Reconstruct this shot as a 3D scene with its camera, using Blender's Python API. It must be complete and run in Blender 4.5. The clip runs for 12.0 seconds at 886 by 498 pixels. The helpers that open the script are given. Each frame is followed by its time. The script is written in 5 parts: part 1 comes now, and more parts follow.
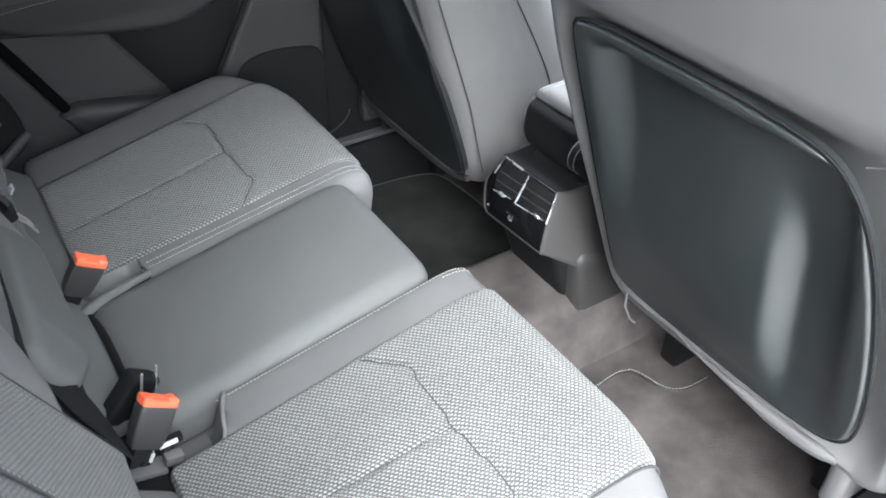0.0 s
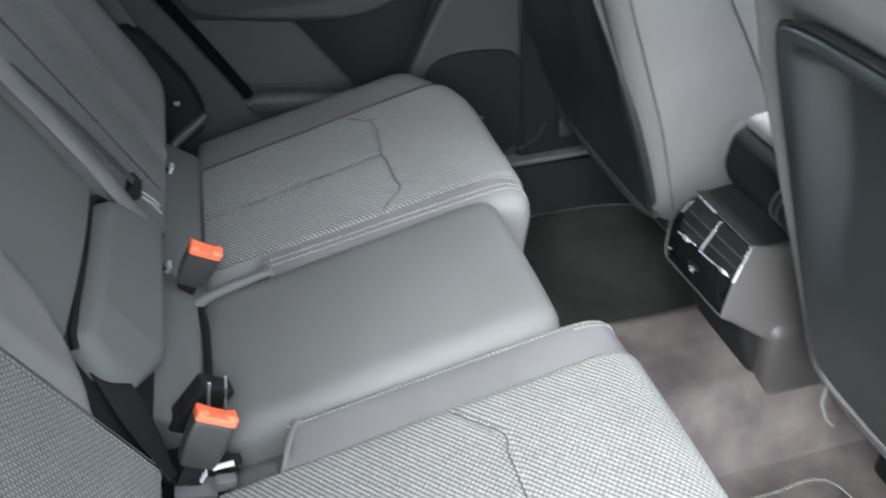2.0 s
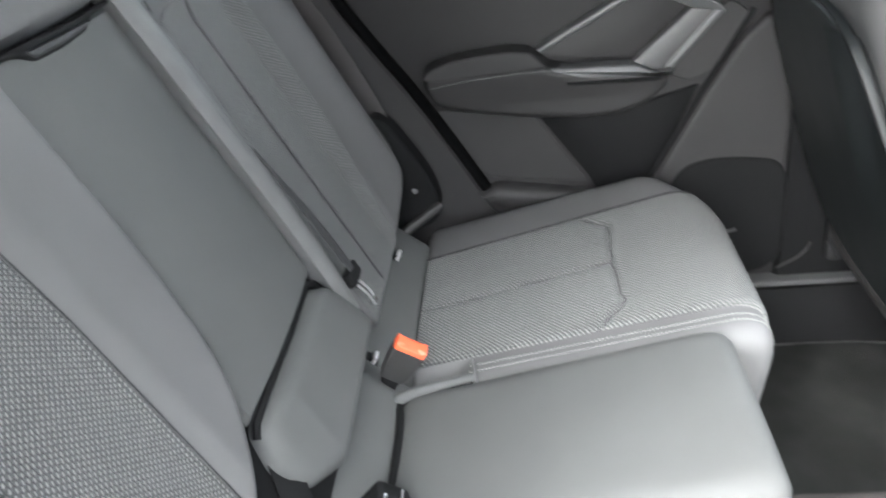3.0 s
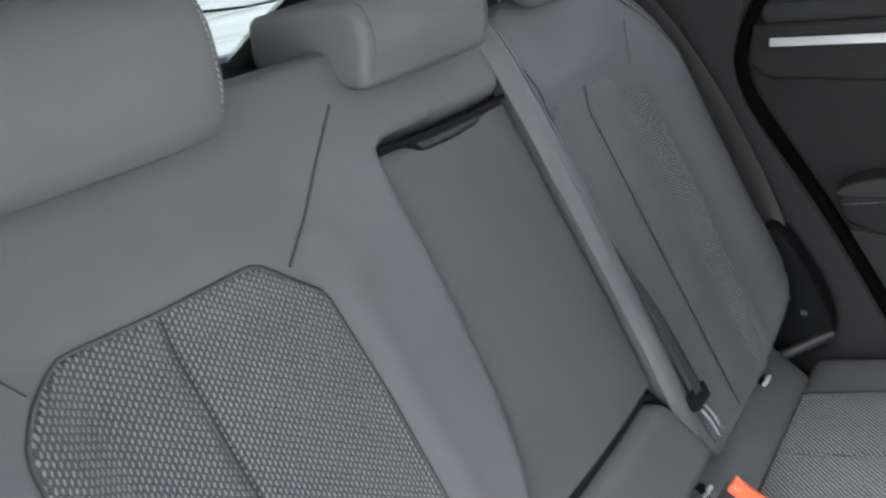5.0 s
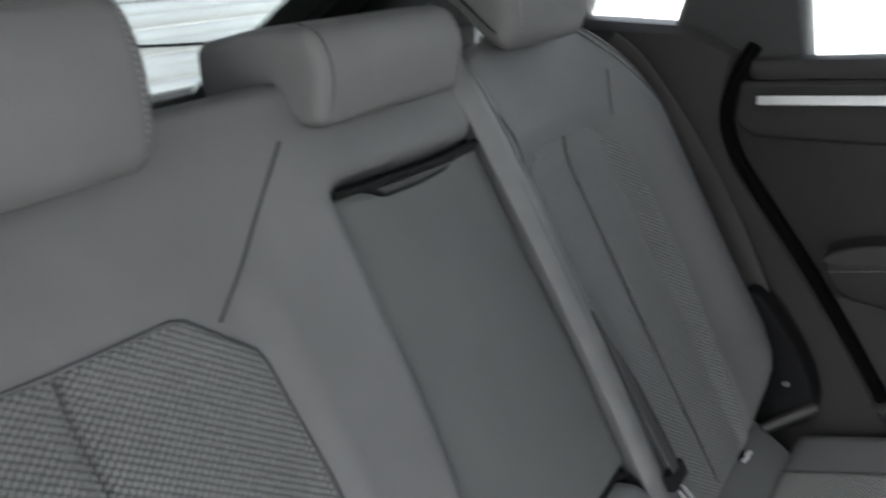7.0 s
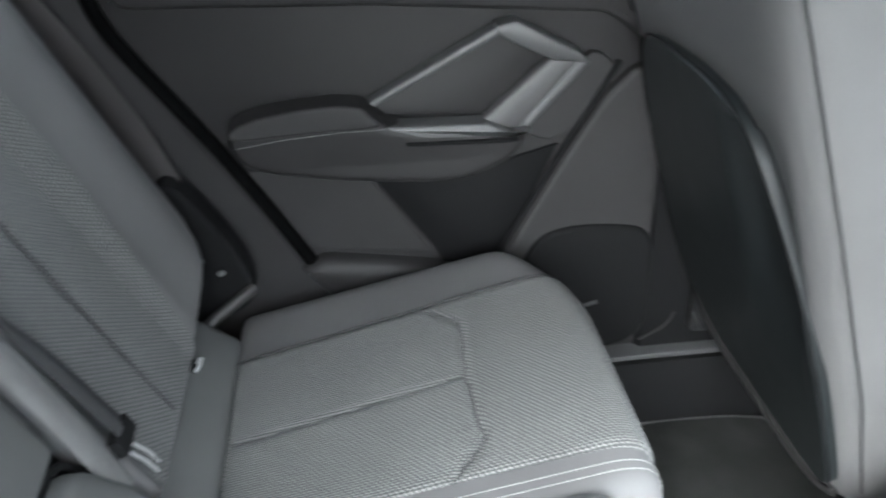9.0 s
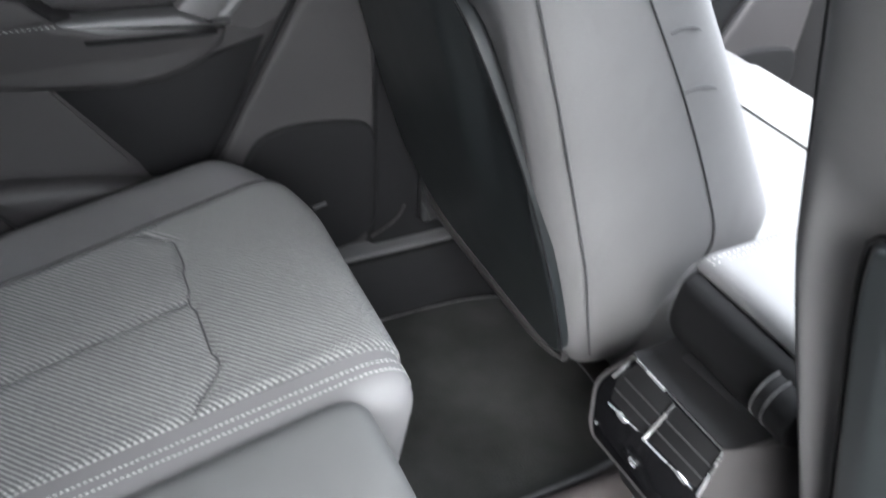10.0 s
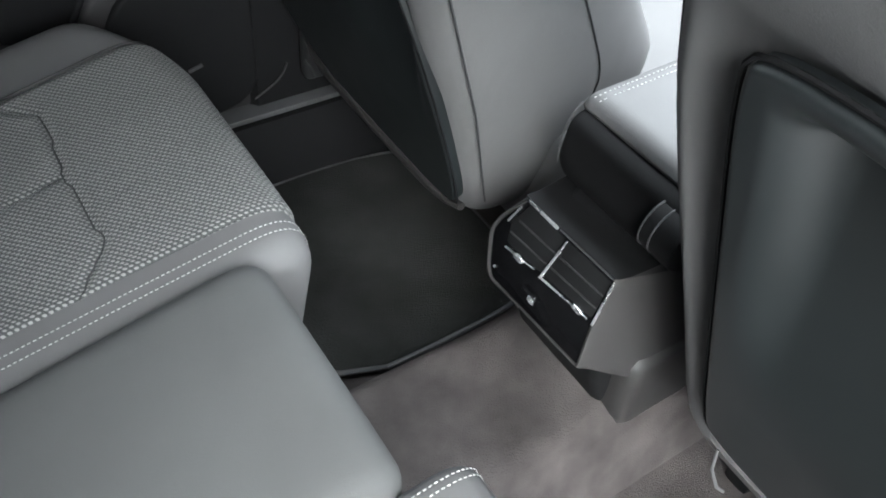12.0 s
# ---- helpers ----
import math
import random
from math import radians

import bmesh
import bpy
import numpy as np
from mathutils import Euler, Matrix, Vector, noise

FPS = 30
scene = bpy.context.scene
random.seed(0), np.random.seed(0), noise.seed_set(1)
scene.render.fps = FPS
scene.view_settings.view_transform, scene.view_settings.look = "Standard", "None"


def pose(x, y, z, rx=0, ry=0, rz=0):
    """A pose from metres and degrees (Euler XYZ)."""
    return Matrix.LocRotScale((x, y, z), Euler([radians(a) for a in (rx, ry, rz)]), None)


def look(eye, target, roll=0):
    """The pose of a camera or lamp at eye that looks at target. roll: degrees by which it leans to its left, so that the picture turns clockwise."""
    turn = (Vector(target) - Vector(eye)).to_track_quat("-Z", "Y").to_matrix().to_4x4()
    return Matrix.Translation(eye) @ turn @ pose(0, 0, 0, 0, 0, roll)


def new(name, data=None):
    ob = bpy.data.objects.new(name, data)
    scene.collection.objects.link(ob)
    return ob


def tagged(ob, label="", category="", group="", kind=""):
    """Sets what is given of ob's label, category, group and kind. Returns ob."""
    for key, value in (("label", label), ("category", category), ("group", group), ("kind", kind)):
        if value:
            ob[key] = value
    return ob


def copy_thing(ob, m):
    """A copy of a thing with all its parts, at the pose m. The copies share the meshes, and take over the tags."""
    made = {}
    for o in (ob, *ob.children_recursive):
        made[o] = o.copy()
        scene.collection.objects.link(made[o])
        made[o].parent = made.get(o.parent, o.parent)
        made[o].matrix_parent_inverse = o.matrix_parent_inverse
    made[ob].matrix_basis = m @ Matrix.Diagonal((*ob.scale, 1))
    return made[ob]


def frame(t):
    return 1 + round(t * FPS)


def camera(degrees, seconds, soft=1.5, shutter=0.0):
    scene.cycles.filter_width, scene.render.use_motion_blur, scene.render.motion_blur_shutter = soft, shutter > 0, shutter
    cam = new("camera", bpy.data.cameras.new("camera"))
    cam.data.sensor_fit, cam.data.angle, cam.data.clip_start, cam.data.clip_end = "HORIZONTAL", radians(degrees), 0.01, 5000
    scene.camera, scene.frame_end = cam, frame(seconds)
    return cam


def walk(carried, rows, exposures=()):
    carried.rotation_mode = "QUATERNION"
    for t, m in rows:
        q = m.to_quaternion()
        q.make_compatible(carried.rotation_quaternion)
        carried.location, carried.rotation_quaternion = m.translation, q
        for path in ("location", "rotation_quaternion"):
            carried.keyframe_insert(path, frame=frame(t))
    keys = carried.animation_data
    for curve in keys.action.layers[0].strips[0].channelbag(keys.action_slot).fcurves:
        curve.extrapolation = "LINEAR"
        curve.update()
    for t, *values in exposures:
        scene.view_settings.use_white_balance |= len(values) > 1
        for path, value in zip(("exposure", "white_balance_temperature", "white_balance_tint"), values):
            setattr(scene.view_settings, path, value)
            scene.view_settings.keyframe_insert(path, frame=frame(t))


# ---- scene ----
cam = camera(56.5, 12.0, soft=1.8, shutter=0.5)
PATH = [
    (0, (0.058, -0.892, 1.145), (0.942, 0.417, -0.082), 1.7),
    (0.5, (0.092, -0.864, 1.129), (0.971, 0.444, -0.103), 0.6),
    (1, (0.157, -0.844, 1.104), (0.926, 0.529, -0.13), -0.5),
    (1.5, (0.224, -0.832, 1.076), (0.756, 0.653, -0.153), -2.8),
    (2, (0.253, -0.811, 1.047), (0.615, 0.76, -0.137), -2.9),
    (2.5, (0.292, -0.773, 1.044), (0.366, 0.904, -0.043), -5.6),
    (3, (0.308, -0.732, 1.033), (0.095, 1.003, 0.061), -7.2),
    (3.5, (0.327, -0.705, 1.039), (-0.094, 1.018, 0.114), -6.4),
    (3.7, (0.334, -0.697, 1.043), (-0.077, 0.669, 0.318), -6.9),
    (5.3, (0.361, -0.664, 1.064), (-0.593, 0.507, 0.535), -8.7),
    (5.5, (0.362, -0.662, 1.064), (-0.861, 0.799, 0.456), -8.6),
    (6, (0.364, -0.656, 1.058), (-0.932, 0.763, 0.504), -7.9),
    (6.5, (0.351, -0.639, 1.055), (-0.925, 0.802, 0.511), -6.8),
    (7, (0.328, -0.599, 1.044), (-0.753, 0.962, 0.415), -5.5),
    (7.2, (0.326, -0.581, 1.044), (-0.457, 0.692, 0.473), -5.5),
    (8.8, (0.321, -0.449, 1.047), (0.353, 0.928, 0.232), -2.3),
    (9, (0.321, -0.435, 1.047), (0.5, 1.264, 0.008), -1.7),
    (9.5, (0.331, -0.403, 1.039), (0.891, 1.191, -0.032), 1.5),
    (10, (0.344, -0.383, 1.007), (1.102, 1.011, -0.211), 4.7),
    (10.5, (0.349, -0.39, 0.998), (1.16, 0.855, -0.341), 6.8),
    (11, (0.347, -0.388, 0.995), (1.227, 0.734, -0.408), 9.2),
    (11.5, (0.35, -0.39, 0.994), (1.235, 0.702, -0.43), 8.4),
    (12, (0.35, -0.386, 0.994), (1.225, 0.684, -0.452), 7.6),
]
walk(cam, [(t, look(e, a, r)) for t, e, a, r in PATH], [(t, v, k, g) for t, v, k, g in ((0, 2.9, 6050, 6), (2, 2.92, 6050, 6), (3, 3.5, 6250, 6), (3.5, 3.7, 6250, 6), (5.5, 2.75, 6150, 7), (6.5, 2.55, 6250, 7), (7, 2.7, 6350, 7), (9, 3.25, 6000, 4), (9.5, 3.38, 6100, 9), (10, 3.15, 6100, 9), (10.5, 3.03, 6150, 9), (11, 2.82, 6100, 8), (12, 2.5, 6050, 4))])

# ---- light ----
world = bpy.data.worlds.new("sky")
scene.world = world
world.use_nodes = True
wn = world.node_tree
sky = wn.nodes.new("ShaderNodeTexSky")
sky.sky_type, sky.sun_disc = "NISHITA", False
sky.sun_elevation, sky.sun_rotation = radians(43), radians(219)
sky.dust_density, sky.ozone_density, sky.air_density = 4.0, 0.3, 1.0
grey = wn.nodes.new("ShaderNodeHueSaturation")
grey.inputs["Saturation"].default_value = 0.3
wn.links.new(sky.outputs[0], grey.inputs["Color"])
wn.links.new(grey.outputs[0], wn.nodes["Background"].inputs[0])
wn.nodes["Background"].inputs[1].default_value = 0.15
sun = new("sun", bpy.data.lights.new("sun", "SUN"))
sun.data.energy, sun.data.angle, sun.data.color = 3.5, radians(78), (1.0, 0.985, 0.97)
sun.matrix_world = look((0, 0, 0), (0.44, 0.55, -0.65))

# daylight through the windscreen
screen = new("windscreen_light", bpy.data.lights.new("windscreen_light", "AREA"))
screen.data.shape, screen.data.size, screen.data.size_y = "RECTANGLE", 1.1, 0.55
screen.data.energy, screen.data.color, screen.data.spread = 3.0, (0.98, 0.99, 1.0), radians(100)
screen.matrix_world = look((1.36, 0, 1.20), (1.16, 0, 0.45))


# ---- materials ----
def shader(name):
    m = bpy.data.materials.new(name)
    m.use_nodes = True
    return m, m.node_tree.nodes, m.node_tree.links, m.node_tree.nodes["Principled BSDF"]


def surface(name, col, rough=0.5, metal=0.0, mottle=(8.0, 0.12), grain=(900.0, 0.08), coat=0.0, spec=0.5, wave=0.0):
    """A plain surface with broad mottling, fine grain and uneven gloss."""
    m, n, l, p = shader(name)
    tc = n.new("ShaderNodeTexCoord")
    big, fine = n.new("ShaderNodeTexNoise"), n.new("ShaderNodeTexNoise")
    big.inputs["Scale"].default_value, big.inputs["Detail"].default_value = mottle[0], 5
    fine.inputs["Scale"].default_value, fine.inputs["Detail"].default_value = grain[0], 3
    for t in (big, fine):
        l.new(tc.outputs["Object"], t.inputs["Vector"])
    ramp = n.new("ShaderNodeMapRange")
    ramp.inputs["From Min"].default_value, ramp.inputs["From Max"].default_value = 0.3, 0.7
    ramp.inputs["To Min"].default_value, ramp.inputs["To Max"].default_value = 1 - mottle[1], 1 + mottle[1]
    l.new(big.outputs["Fac"], ramp.inputs["Value"])
    mul = n.new("ShaderNodeVectorMath")
    mul.operation = "SCALE"
    mul.inputs[0].default_value = col
    l.new(ramp.outputs[0], mul.inputs["Scale"])
    l.new(mul.outputs[0], p.inputs["Base Color"])
    rr = n.new("ShaderNodeMapRange")
    rr.inputs["To Min"].default_value, rr.inputs["To Max"].default_value = max(0.02, rough - 0.08), min(1, rough + 0.08)
    l.new(big.outputs["Fac"], rr.inputs["Value"])
    l.new(rr.outputs[0], p.inputs["Roughness"])
    p.inputs["Metallic"].default_value = metal
    p.inputs["Coat Weight"].default_value = coat
    p.inputs["Specular IOR Level"].default_value = spec
    if grain[1] > 0:
        b = n.new("ShaderNodeBump")
        b.inputs["Strength"].default_value, b.inputs["Distance"].default_value = grain[1], 0.002
        l.new(fine.outputs["Fac"], b.inputs["Height"])
        l.new(b.outputs[0], p.inputs["Normal"])
        if wave:
            # soft creases and unevenness of stretched hide
            soft_n = n.new("ShaderNodeTexNoise")
            soft_n.inputs["Scale"].default_value, soft_n.inputs["Detail"].default_value, soft_n.inputs["Distortion"].default_value = 16, 3, 0.8
            l.new(tc.outputs["Object"], soft_n.inputs["Vector"])
            b2 = n.new("ShaderNodeBump")
            b2.inputs["Strength"].default_value, b2.inputs["Distance"].default_value = wave, 0.01
            l.new(soft_n.outputs["Fac"], b2.inputs["Height"])
            l.new(b2.outputs[0], b.inputs["Normal"])
    return m


def woven(name, upright, dark, pale):
    """Two-tone woven seat fabric: staggered pale threads on a dark ground."""
    m, n, l, p = shader(name)
    tc, sep = n.new("ShaderNodeTexCoord"), n.new("ShaderNodeSeparateXYZ")
    l.new(tc.outputs["Object"], sep.inputs[0])

    def math(op, a, b=None):
        k = n.new("ShaderNodeMath")
        k.operation = op
        for i, v in enumerate((a, b)):
            if v is not None:
                if isinstance(v, (int, float)):
                    k.inputs[i].default_value = v
                else:
                    l.new(v, k.inputs[i])
        return k.outputs[0]

    u = math("DIVIDE", sep.outputs["Y"], 0.0037)
    row = math("FLOOR", u)
    v = math("DIVIDE", sep.outputs["Z" if upright else "X"], 0.0054 if upright else 0.0062)
    v = math("ADD", v, math("MULTIPLY", math("FLOORED_MODULO", row, 2.0), 0.5))
    fv = math("SUBTRACT", math("FRACT", v), 0.5)
    fu = math("ADD", math("SUBTRACT", math("FRACT", u), 0.5), math("MULTIPLY", fv, -0.40 if upright else 0.35))
    d = math("ADD", math("POWER", math("ABSOLUTE", math("DIVIDE", fu, 0.32 if upright else 0.37)), 2.0), math("POWER", math("ABSOLUTE", math("DIVIDE", fv, 0.42)), 2.0))
    w = math("SUBTRACT", 1.0, d)
    noise_t = n.new("ShaderNodeTexNoise")
    noise_t.inputs["Scale"].default_value = 260
    l.new(tc.outputs["Object"], noise_t.inputs["Vector"])
    w2 = math("ADD", w, math("MULTIPLY", math("SUBTRACT", noise_t.outputs["Fac"], 0.5), 1.1))
    ramp = n.new("ShaderNodeMapRange")
    ramp.inputs["From Min"].default_value, ramp.inputs["From Max"].default_value = 0.05, 0.7
    l.new(w2, ramp.inputs["Value"])
    mix = n.new("ShaderNodeMix")
    mix.data_type = "RGBA"
    mix.inputs[6].default_value, mix.inputs[7].default_value = (*dark, 1), (*pale, 1)
    l.new(ramp.outputs[0], mix.inputs[0])
    big = n.new("ShaderNodeTexNoise")
    big.inputs["Scale"].default_value = 9
    l.new(tc.outputs["Object"], big.inputs["Vector"])
    mul = n.new("ShaderNodeVectorMath")
    mul.operation = "SCALE"
    l.new(mix.outputs[2], mul.inputs[0])
    l.new(math("ADD", math("MULTIPLY", big.outputs["Fac"], 0.3), 0.85), mul.inputs["Scale"])
    l.new(mul.outputs[0], p.inputs["Base Color"])
    p.inputs["Roughness"].default_value = 0.85
    p.inputs["Sheen Weight"].default_value = 0.15
    bump = n.new("ShaderNodeBump")
    bump.inputs["Strength"].default_value, bump.inputs["Distance"].default_value = 0.5, 0.0012
    l.new(w2, bump.inputs["Height"])
    l.new(bump.outputs[0], p.inputs["Normal"])
    return m


LEATHER = surface("grey_leather", (0.108, 0.106, 0.107), 0.62, mottle=(6, 0.10), grain=(800, 0.15), spec=0.28, wave=0.09)
LEATHER_SMOOTH = surface("smooth_leather", (0.089, 0.0898, 0.0895), 0.7, mottle=(5, 0.10), grain=(900, 0.16), spec=0.2, wave=0.09)
FABRIC = woven("woven_fabric", False, (0.044, 0.045, 0.045), (0.215, 0.215, 0.208))
FABRIC_BACK = woven("woven_fabric_backrest", True, (0.047, 0.047, 0.048), (0.205, 0.205, 0.198))
SEAM = surface("dark_seam_thread", (0.03, 0.03, 0.031), 0.8, grain=(2000, 0.1))
THREAD = surface("pale_thread", (0.40, 0.40, 0.385), 0.7, grain=(3000, 0.2))
PLASTIC = surface("dark_plastic", (0.022, 0.022, 0.023), 0.55, grain=(1200, 0.15), spec=0.35)
PLASTIC_TAIL = surface("tail_trim_plastic", (0.032, 0.036, 0.035), 0.5, grain=(1300, 0.15))
PLASTIC_GREY = surface("grey_plastic", (0.075, 0.073, 0.075), 0.5, grain=(1300, 0.15))
BUCKLE = surface("buckle_plastic", (0.031, 0.030, 0.030), 0.45, grain=(1300, 0.12))
PLASTIC_CONSOLE = surface("console_plastic", (0.028, 0.0265, 0.0265), 0.5, grain=(1300, 0.15))
PLASTIC_SHINY = surface("seat_back_plastic", (0.0120, 0.0145, 0.0155), 0.38, grain=(300, 0.0), spec=0.9)
DOOR_SKIN = surface("door_leatherette", (0.024, 0.0228, 0.0235), 0.6, mottle=(7, 0.12), grain=(800, 0.12), spec=0.3)
# black parts; also painted shade in creases, under the grip and on the foot
BLACK = surface("black_parts_and_shade", (0.005, 0.005, 0.0055), 0.8, grain=(600, 0.1), spec=0.2)
RUBBER = surface("matt_seal_rubber", (0.0015, 0.0015, 0.0016), 0.9, grain=(600, 0.1), spec=0.08)
WEB_MID = surface("brown_grey_webbing", (0.055, 0.050, 0.050), 0.6, grain=(500, 0.4))
GLOSS = surface("piano_black", (0.004, 0.004, 0.0045), 0.07, grain=(5, 0.0), spec=0.35)
CHROME = surface("chrome", (0.75, 0.75, 0.76), 0.16, 1.0, mottle=(20, 0.04), grain=(5, 0.0))
TRIM = surface("vent_trim_chrome", (0.80, 0.80, 0.81), 0.28, 0.88, mottle=(20, 0.04), grain=(5, 0.0))
ALUMINIUM = surface("bright_aluminium", (0.86, 0.86, 0.87), 0.36, 0.6, mottle=(20, 0.04), grain=(1500, 0.03))
SATIN = surface("satin_silver", (0.095, 0.095, 0.097), 0.5, 0.35, mottle=(20, 0.05), grain=(1500, 0.04))
CARPET = surface("charcoal_carpet", (0.064, 0.057, 0.056), 0.95, mottle=(14, 0.35), grain=(450, 0.9), spec=0.1)
MAT = surface("floor_mat_carpet", (0.026, 0.0265, 0.0255), 0.95, mottle=(10, 0.35), grain=(380, 0.9), spec=0.1)
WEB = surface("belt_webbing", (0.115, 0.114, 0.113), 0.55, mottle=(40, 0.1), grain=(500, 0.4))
ORANGE = surface("orange_plastic", (0.80, 0.13, 0.055), 0.45, mottle=(30, 0.06), grain=(900, 0.05))
HEADLINER = surface("headliner", (0.55, 0.55, 0.54), 0.9, grain=(700, 0.2))
PAINT = surface("white_shutter_paint", (0.55, 0.56, 0.555), 0.45, mottle=(2, 0.08), grain=(200, 0.05))
CONCRETE = surface("concrete", (0.46, 0.45, 0.44), 0.85, mottle=(1.5, 0.2), grain=(60, 0.3))


def glass_material(name, tint):
    m, n, l, p = shader(name)
    p.inputs["Base Color"].default_value = (*tint, 1)
    p.inputs["Roughness"].default_value = 0.0
    p.inputs["IOR"].default_value = 1.02
    p.inputs["Transmission Weight"].default_value = 1.0
    return m


GLASS = glass_material("tinted_window_glass", (0.53, 0.56, 0.55))
GLASS_CLEAR = glass_material("side_window_glass", (0.78, 0.81, 0.80))


# ---- mesh helpers ----
def part(name, bm, material, parent=None, label=""):
    me = bpy.data.meshes.new(name)
    bmesh.ops.recalc_face_normals(bm, faces=bm.faces[:])
    bm.to_mesh(me)
    bm.free()
    for f in me.polygons:
        f.use_smooth = True
    me.set_sharp_from_angle(angle=radians(38))
    me.materials.append(material)
    ob = new(name, me)
    if parent is not None:
        ob.parent = parent
        base = parent
        inv = Matrix.Identity(4)
        while base is not None:
            inv = Matrix.Translation(base.location) @ inv if base.type == "EMPTY" else inv
            base = base.parent
        ob.matrix_parent_inverse = inv.inverted() if parent.type == "EMPTY" else Matrix.Identity(4)
    return tagged(ob, label, kind="stuff" if name == "stitching" else "")


def thing(name, base, label, category, group="", kind=""):
    ob = new(name)
    ob.empty_display_size = 0.05
    ob.location = base
    return tagged(ob, label, category, group, kind)


def chaikin(pts, k=2, closed=True):
    for _ in range(k):
        out = []
        n = len(pts)
        for i in range(n if closed else n - 1):
            a, b = Vector(pts[i]), Vector(pts[(i + 1) % n])
            out += [a * 0.75 + b * 0.25, a * 0.25 + b * 0.75]
        pts = out if closed else [Vector(pts[0])] + out + [Vector(pts[-1])]
    return [Vector(p) for p in pts]


def resample(pts, m, closed=True):
    p = [Vector(a) for a in pts] + ([Vector(pts[0])] if closed else [])
    d = [0.0]
    for a, b in zip(p, p[1:]):
        d.append(d[-1] + (b - a).length)
    out, j = [], 0
    for i in range(m):
        s = d[-1] * i / (m if closed else m - 1)
        while j < len(d) - 2 and d[j + 1] < s:
            j += 1
        f = (s - d[j]) / max(d[j + 1] - d[j], 1e-9)
        out.append(p[j].lerp(p[j + 1], min(f, 1)))
    return out


def fillet(pts, radii, seg=6):
    """A closed 2D polygon with its corners rounded."""
    out, n = [], len(pts)
    for i in range(n):
        p, a, b = Vector(pts[i]), Vector(pts[i - 1]), Vector(pts[(i + 1) % n])
        r = radii[i] if isinstance(radii, (list, tuple)) else radii
        if r <= 0:
            out.append(p)
            continue
        u, v = (a - p), (b - p)
        r = min(r, 0.48 * u.length, 0.48 * v.length)
        s, e = p + u.normalized() * r, p + v.normalized() * r
        for k in range(seg + 1):
            t = k / seg
            out.append(s * (1 - t) ** 2 + p * 2 * t * (1 - t) + e * t * t)
    return out


def inset(ring, d):
    """Moves a counter-clockwise 2D ring inwards by d."""
    n, out = len(ring), []
    for i in range(n):
        t = (ring[(i + 1) % n] - ring[i - 1])
        t = t.normalized() if t.length > 1e-9 else Vector((1, 0))
        out.append(ring[i] + Vector((-t.y, t.x)) * d)
    return out


def ccw(pts):
    a = sum(pts[i - 1][0] * pts[i][1] - pts[i][0] * pts[i - 1][1] for i in range(len(pts)))
    return [Vector(p) for p in (pts if a > 0 else pts[::-1])]


def loft(rings, cap=True):
    bm = bmesh.new()
    rows = [[bm.verts.new(p) for p in r] for r in rings]
    for a, b in zip(rows, rows[1:]):
        n = len(a)
        for i in range(n):
            bm.faces.new((a[i], a[(i + 1) % n], b[(i + 1) % n], b[i]))
    if cap:
        bm.faces.new(rows[0][::-1])
        bm.faces.new(rows[-1])
    return bm


def sheet(grid):
    bm = bmesh.new()
    rows = [[bm.verts.new(p) for p in r] for r in grid]
    for a, b in zip(rows, rows[1:]):
        for i in range(len(a) - 1):
            bm.faces.new((a[i], a[i + 1], b[i + 1], b[i]))
    return bm


def puff(outline, fr, front, back, r, extra=None, m=72, rings=9, smooth=2, steps=5):
    """A soft slab: a closed outline in the plane fr = (O, U, V, N), with a rounded rim and a face that follows extra(a, b)."""
    O, U, V, N = fr
    ring = resample(ccw(chaikin(outline, smooth)) if smooth else ccw(outline), m)
    c = sum(ring, Vector((0, 0))) / m
    ex = extra or (lambda a, b: 0.0)

    def at(p, h):
        return O + U * p.x + V * p.y + N * h

    rows = [[at(p, -back) for p in inset(ring, min(r, 0.004))], [at(p, -back + min(r, 0.004)) for p in ring]]
    for k in range(steps + 1):
        th = math.pi / 2 * k / steps
        rr = inset(ring, r * (1 - math.cos(th)))
        w = math.sin(th)
        rows.append([at(p, front - r + r * w + ex(p.x, p.y) * w) for p in rr])
    rr = inset(ring, r)
    for j in range(1, rings):
        f = 1 - j / rings
        rows.append([at(q, front + ex(q.x, q.y)) for q in (c + (p - c) * f for p in rr)])
    bm = loft(rows, cap=False)
    bm.verts.ensure_lookup_table()
    vs = list(bm.verts)
    bm.faces.new(vs[:m][::-1])
    top = bm.verts.new(at(c, front + ex(c.x, c.y)))
    last = vs[-m:]
    for i in range(m):
        bm.faces.new((last[i], last[(i + 1) % m], top))
    return bm


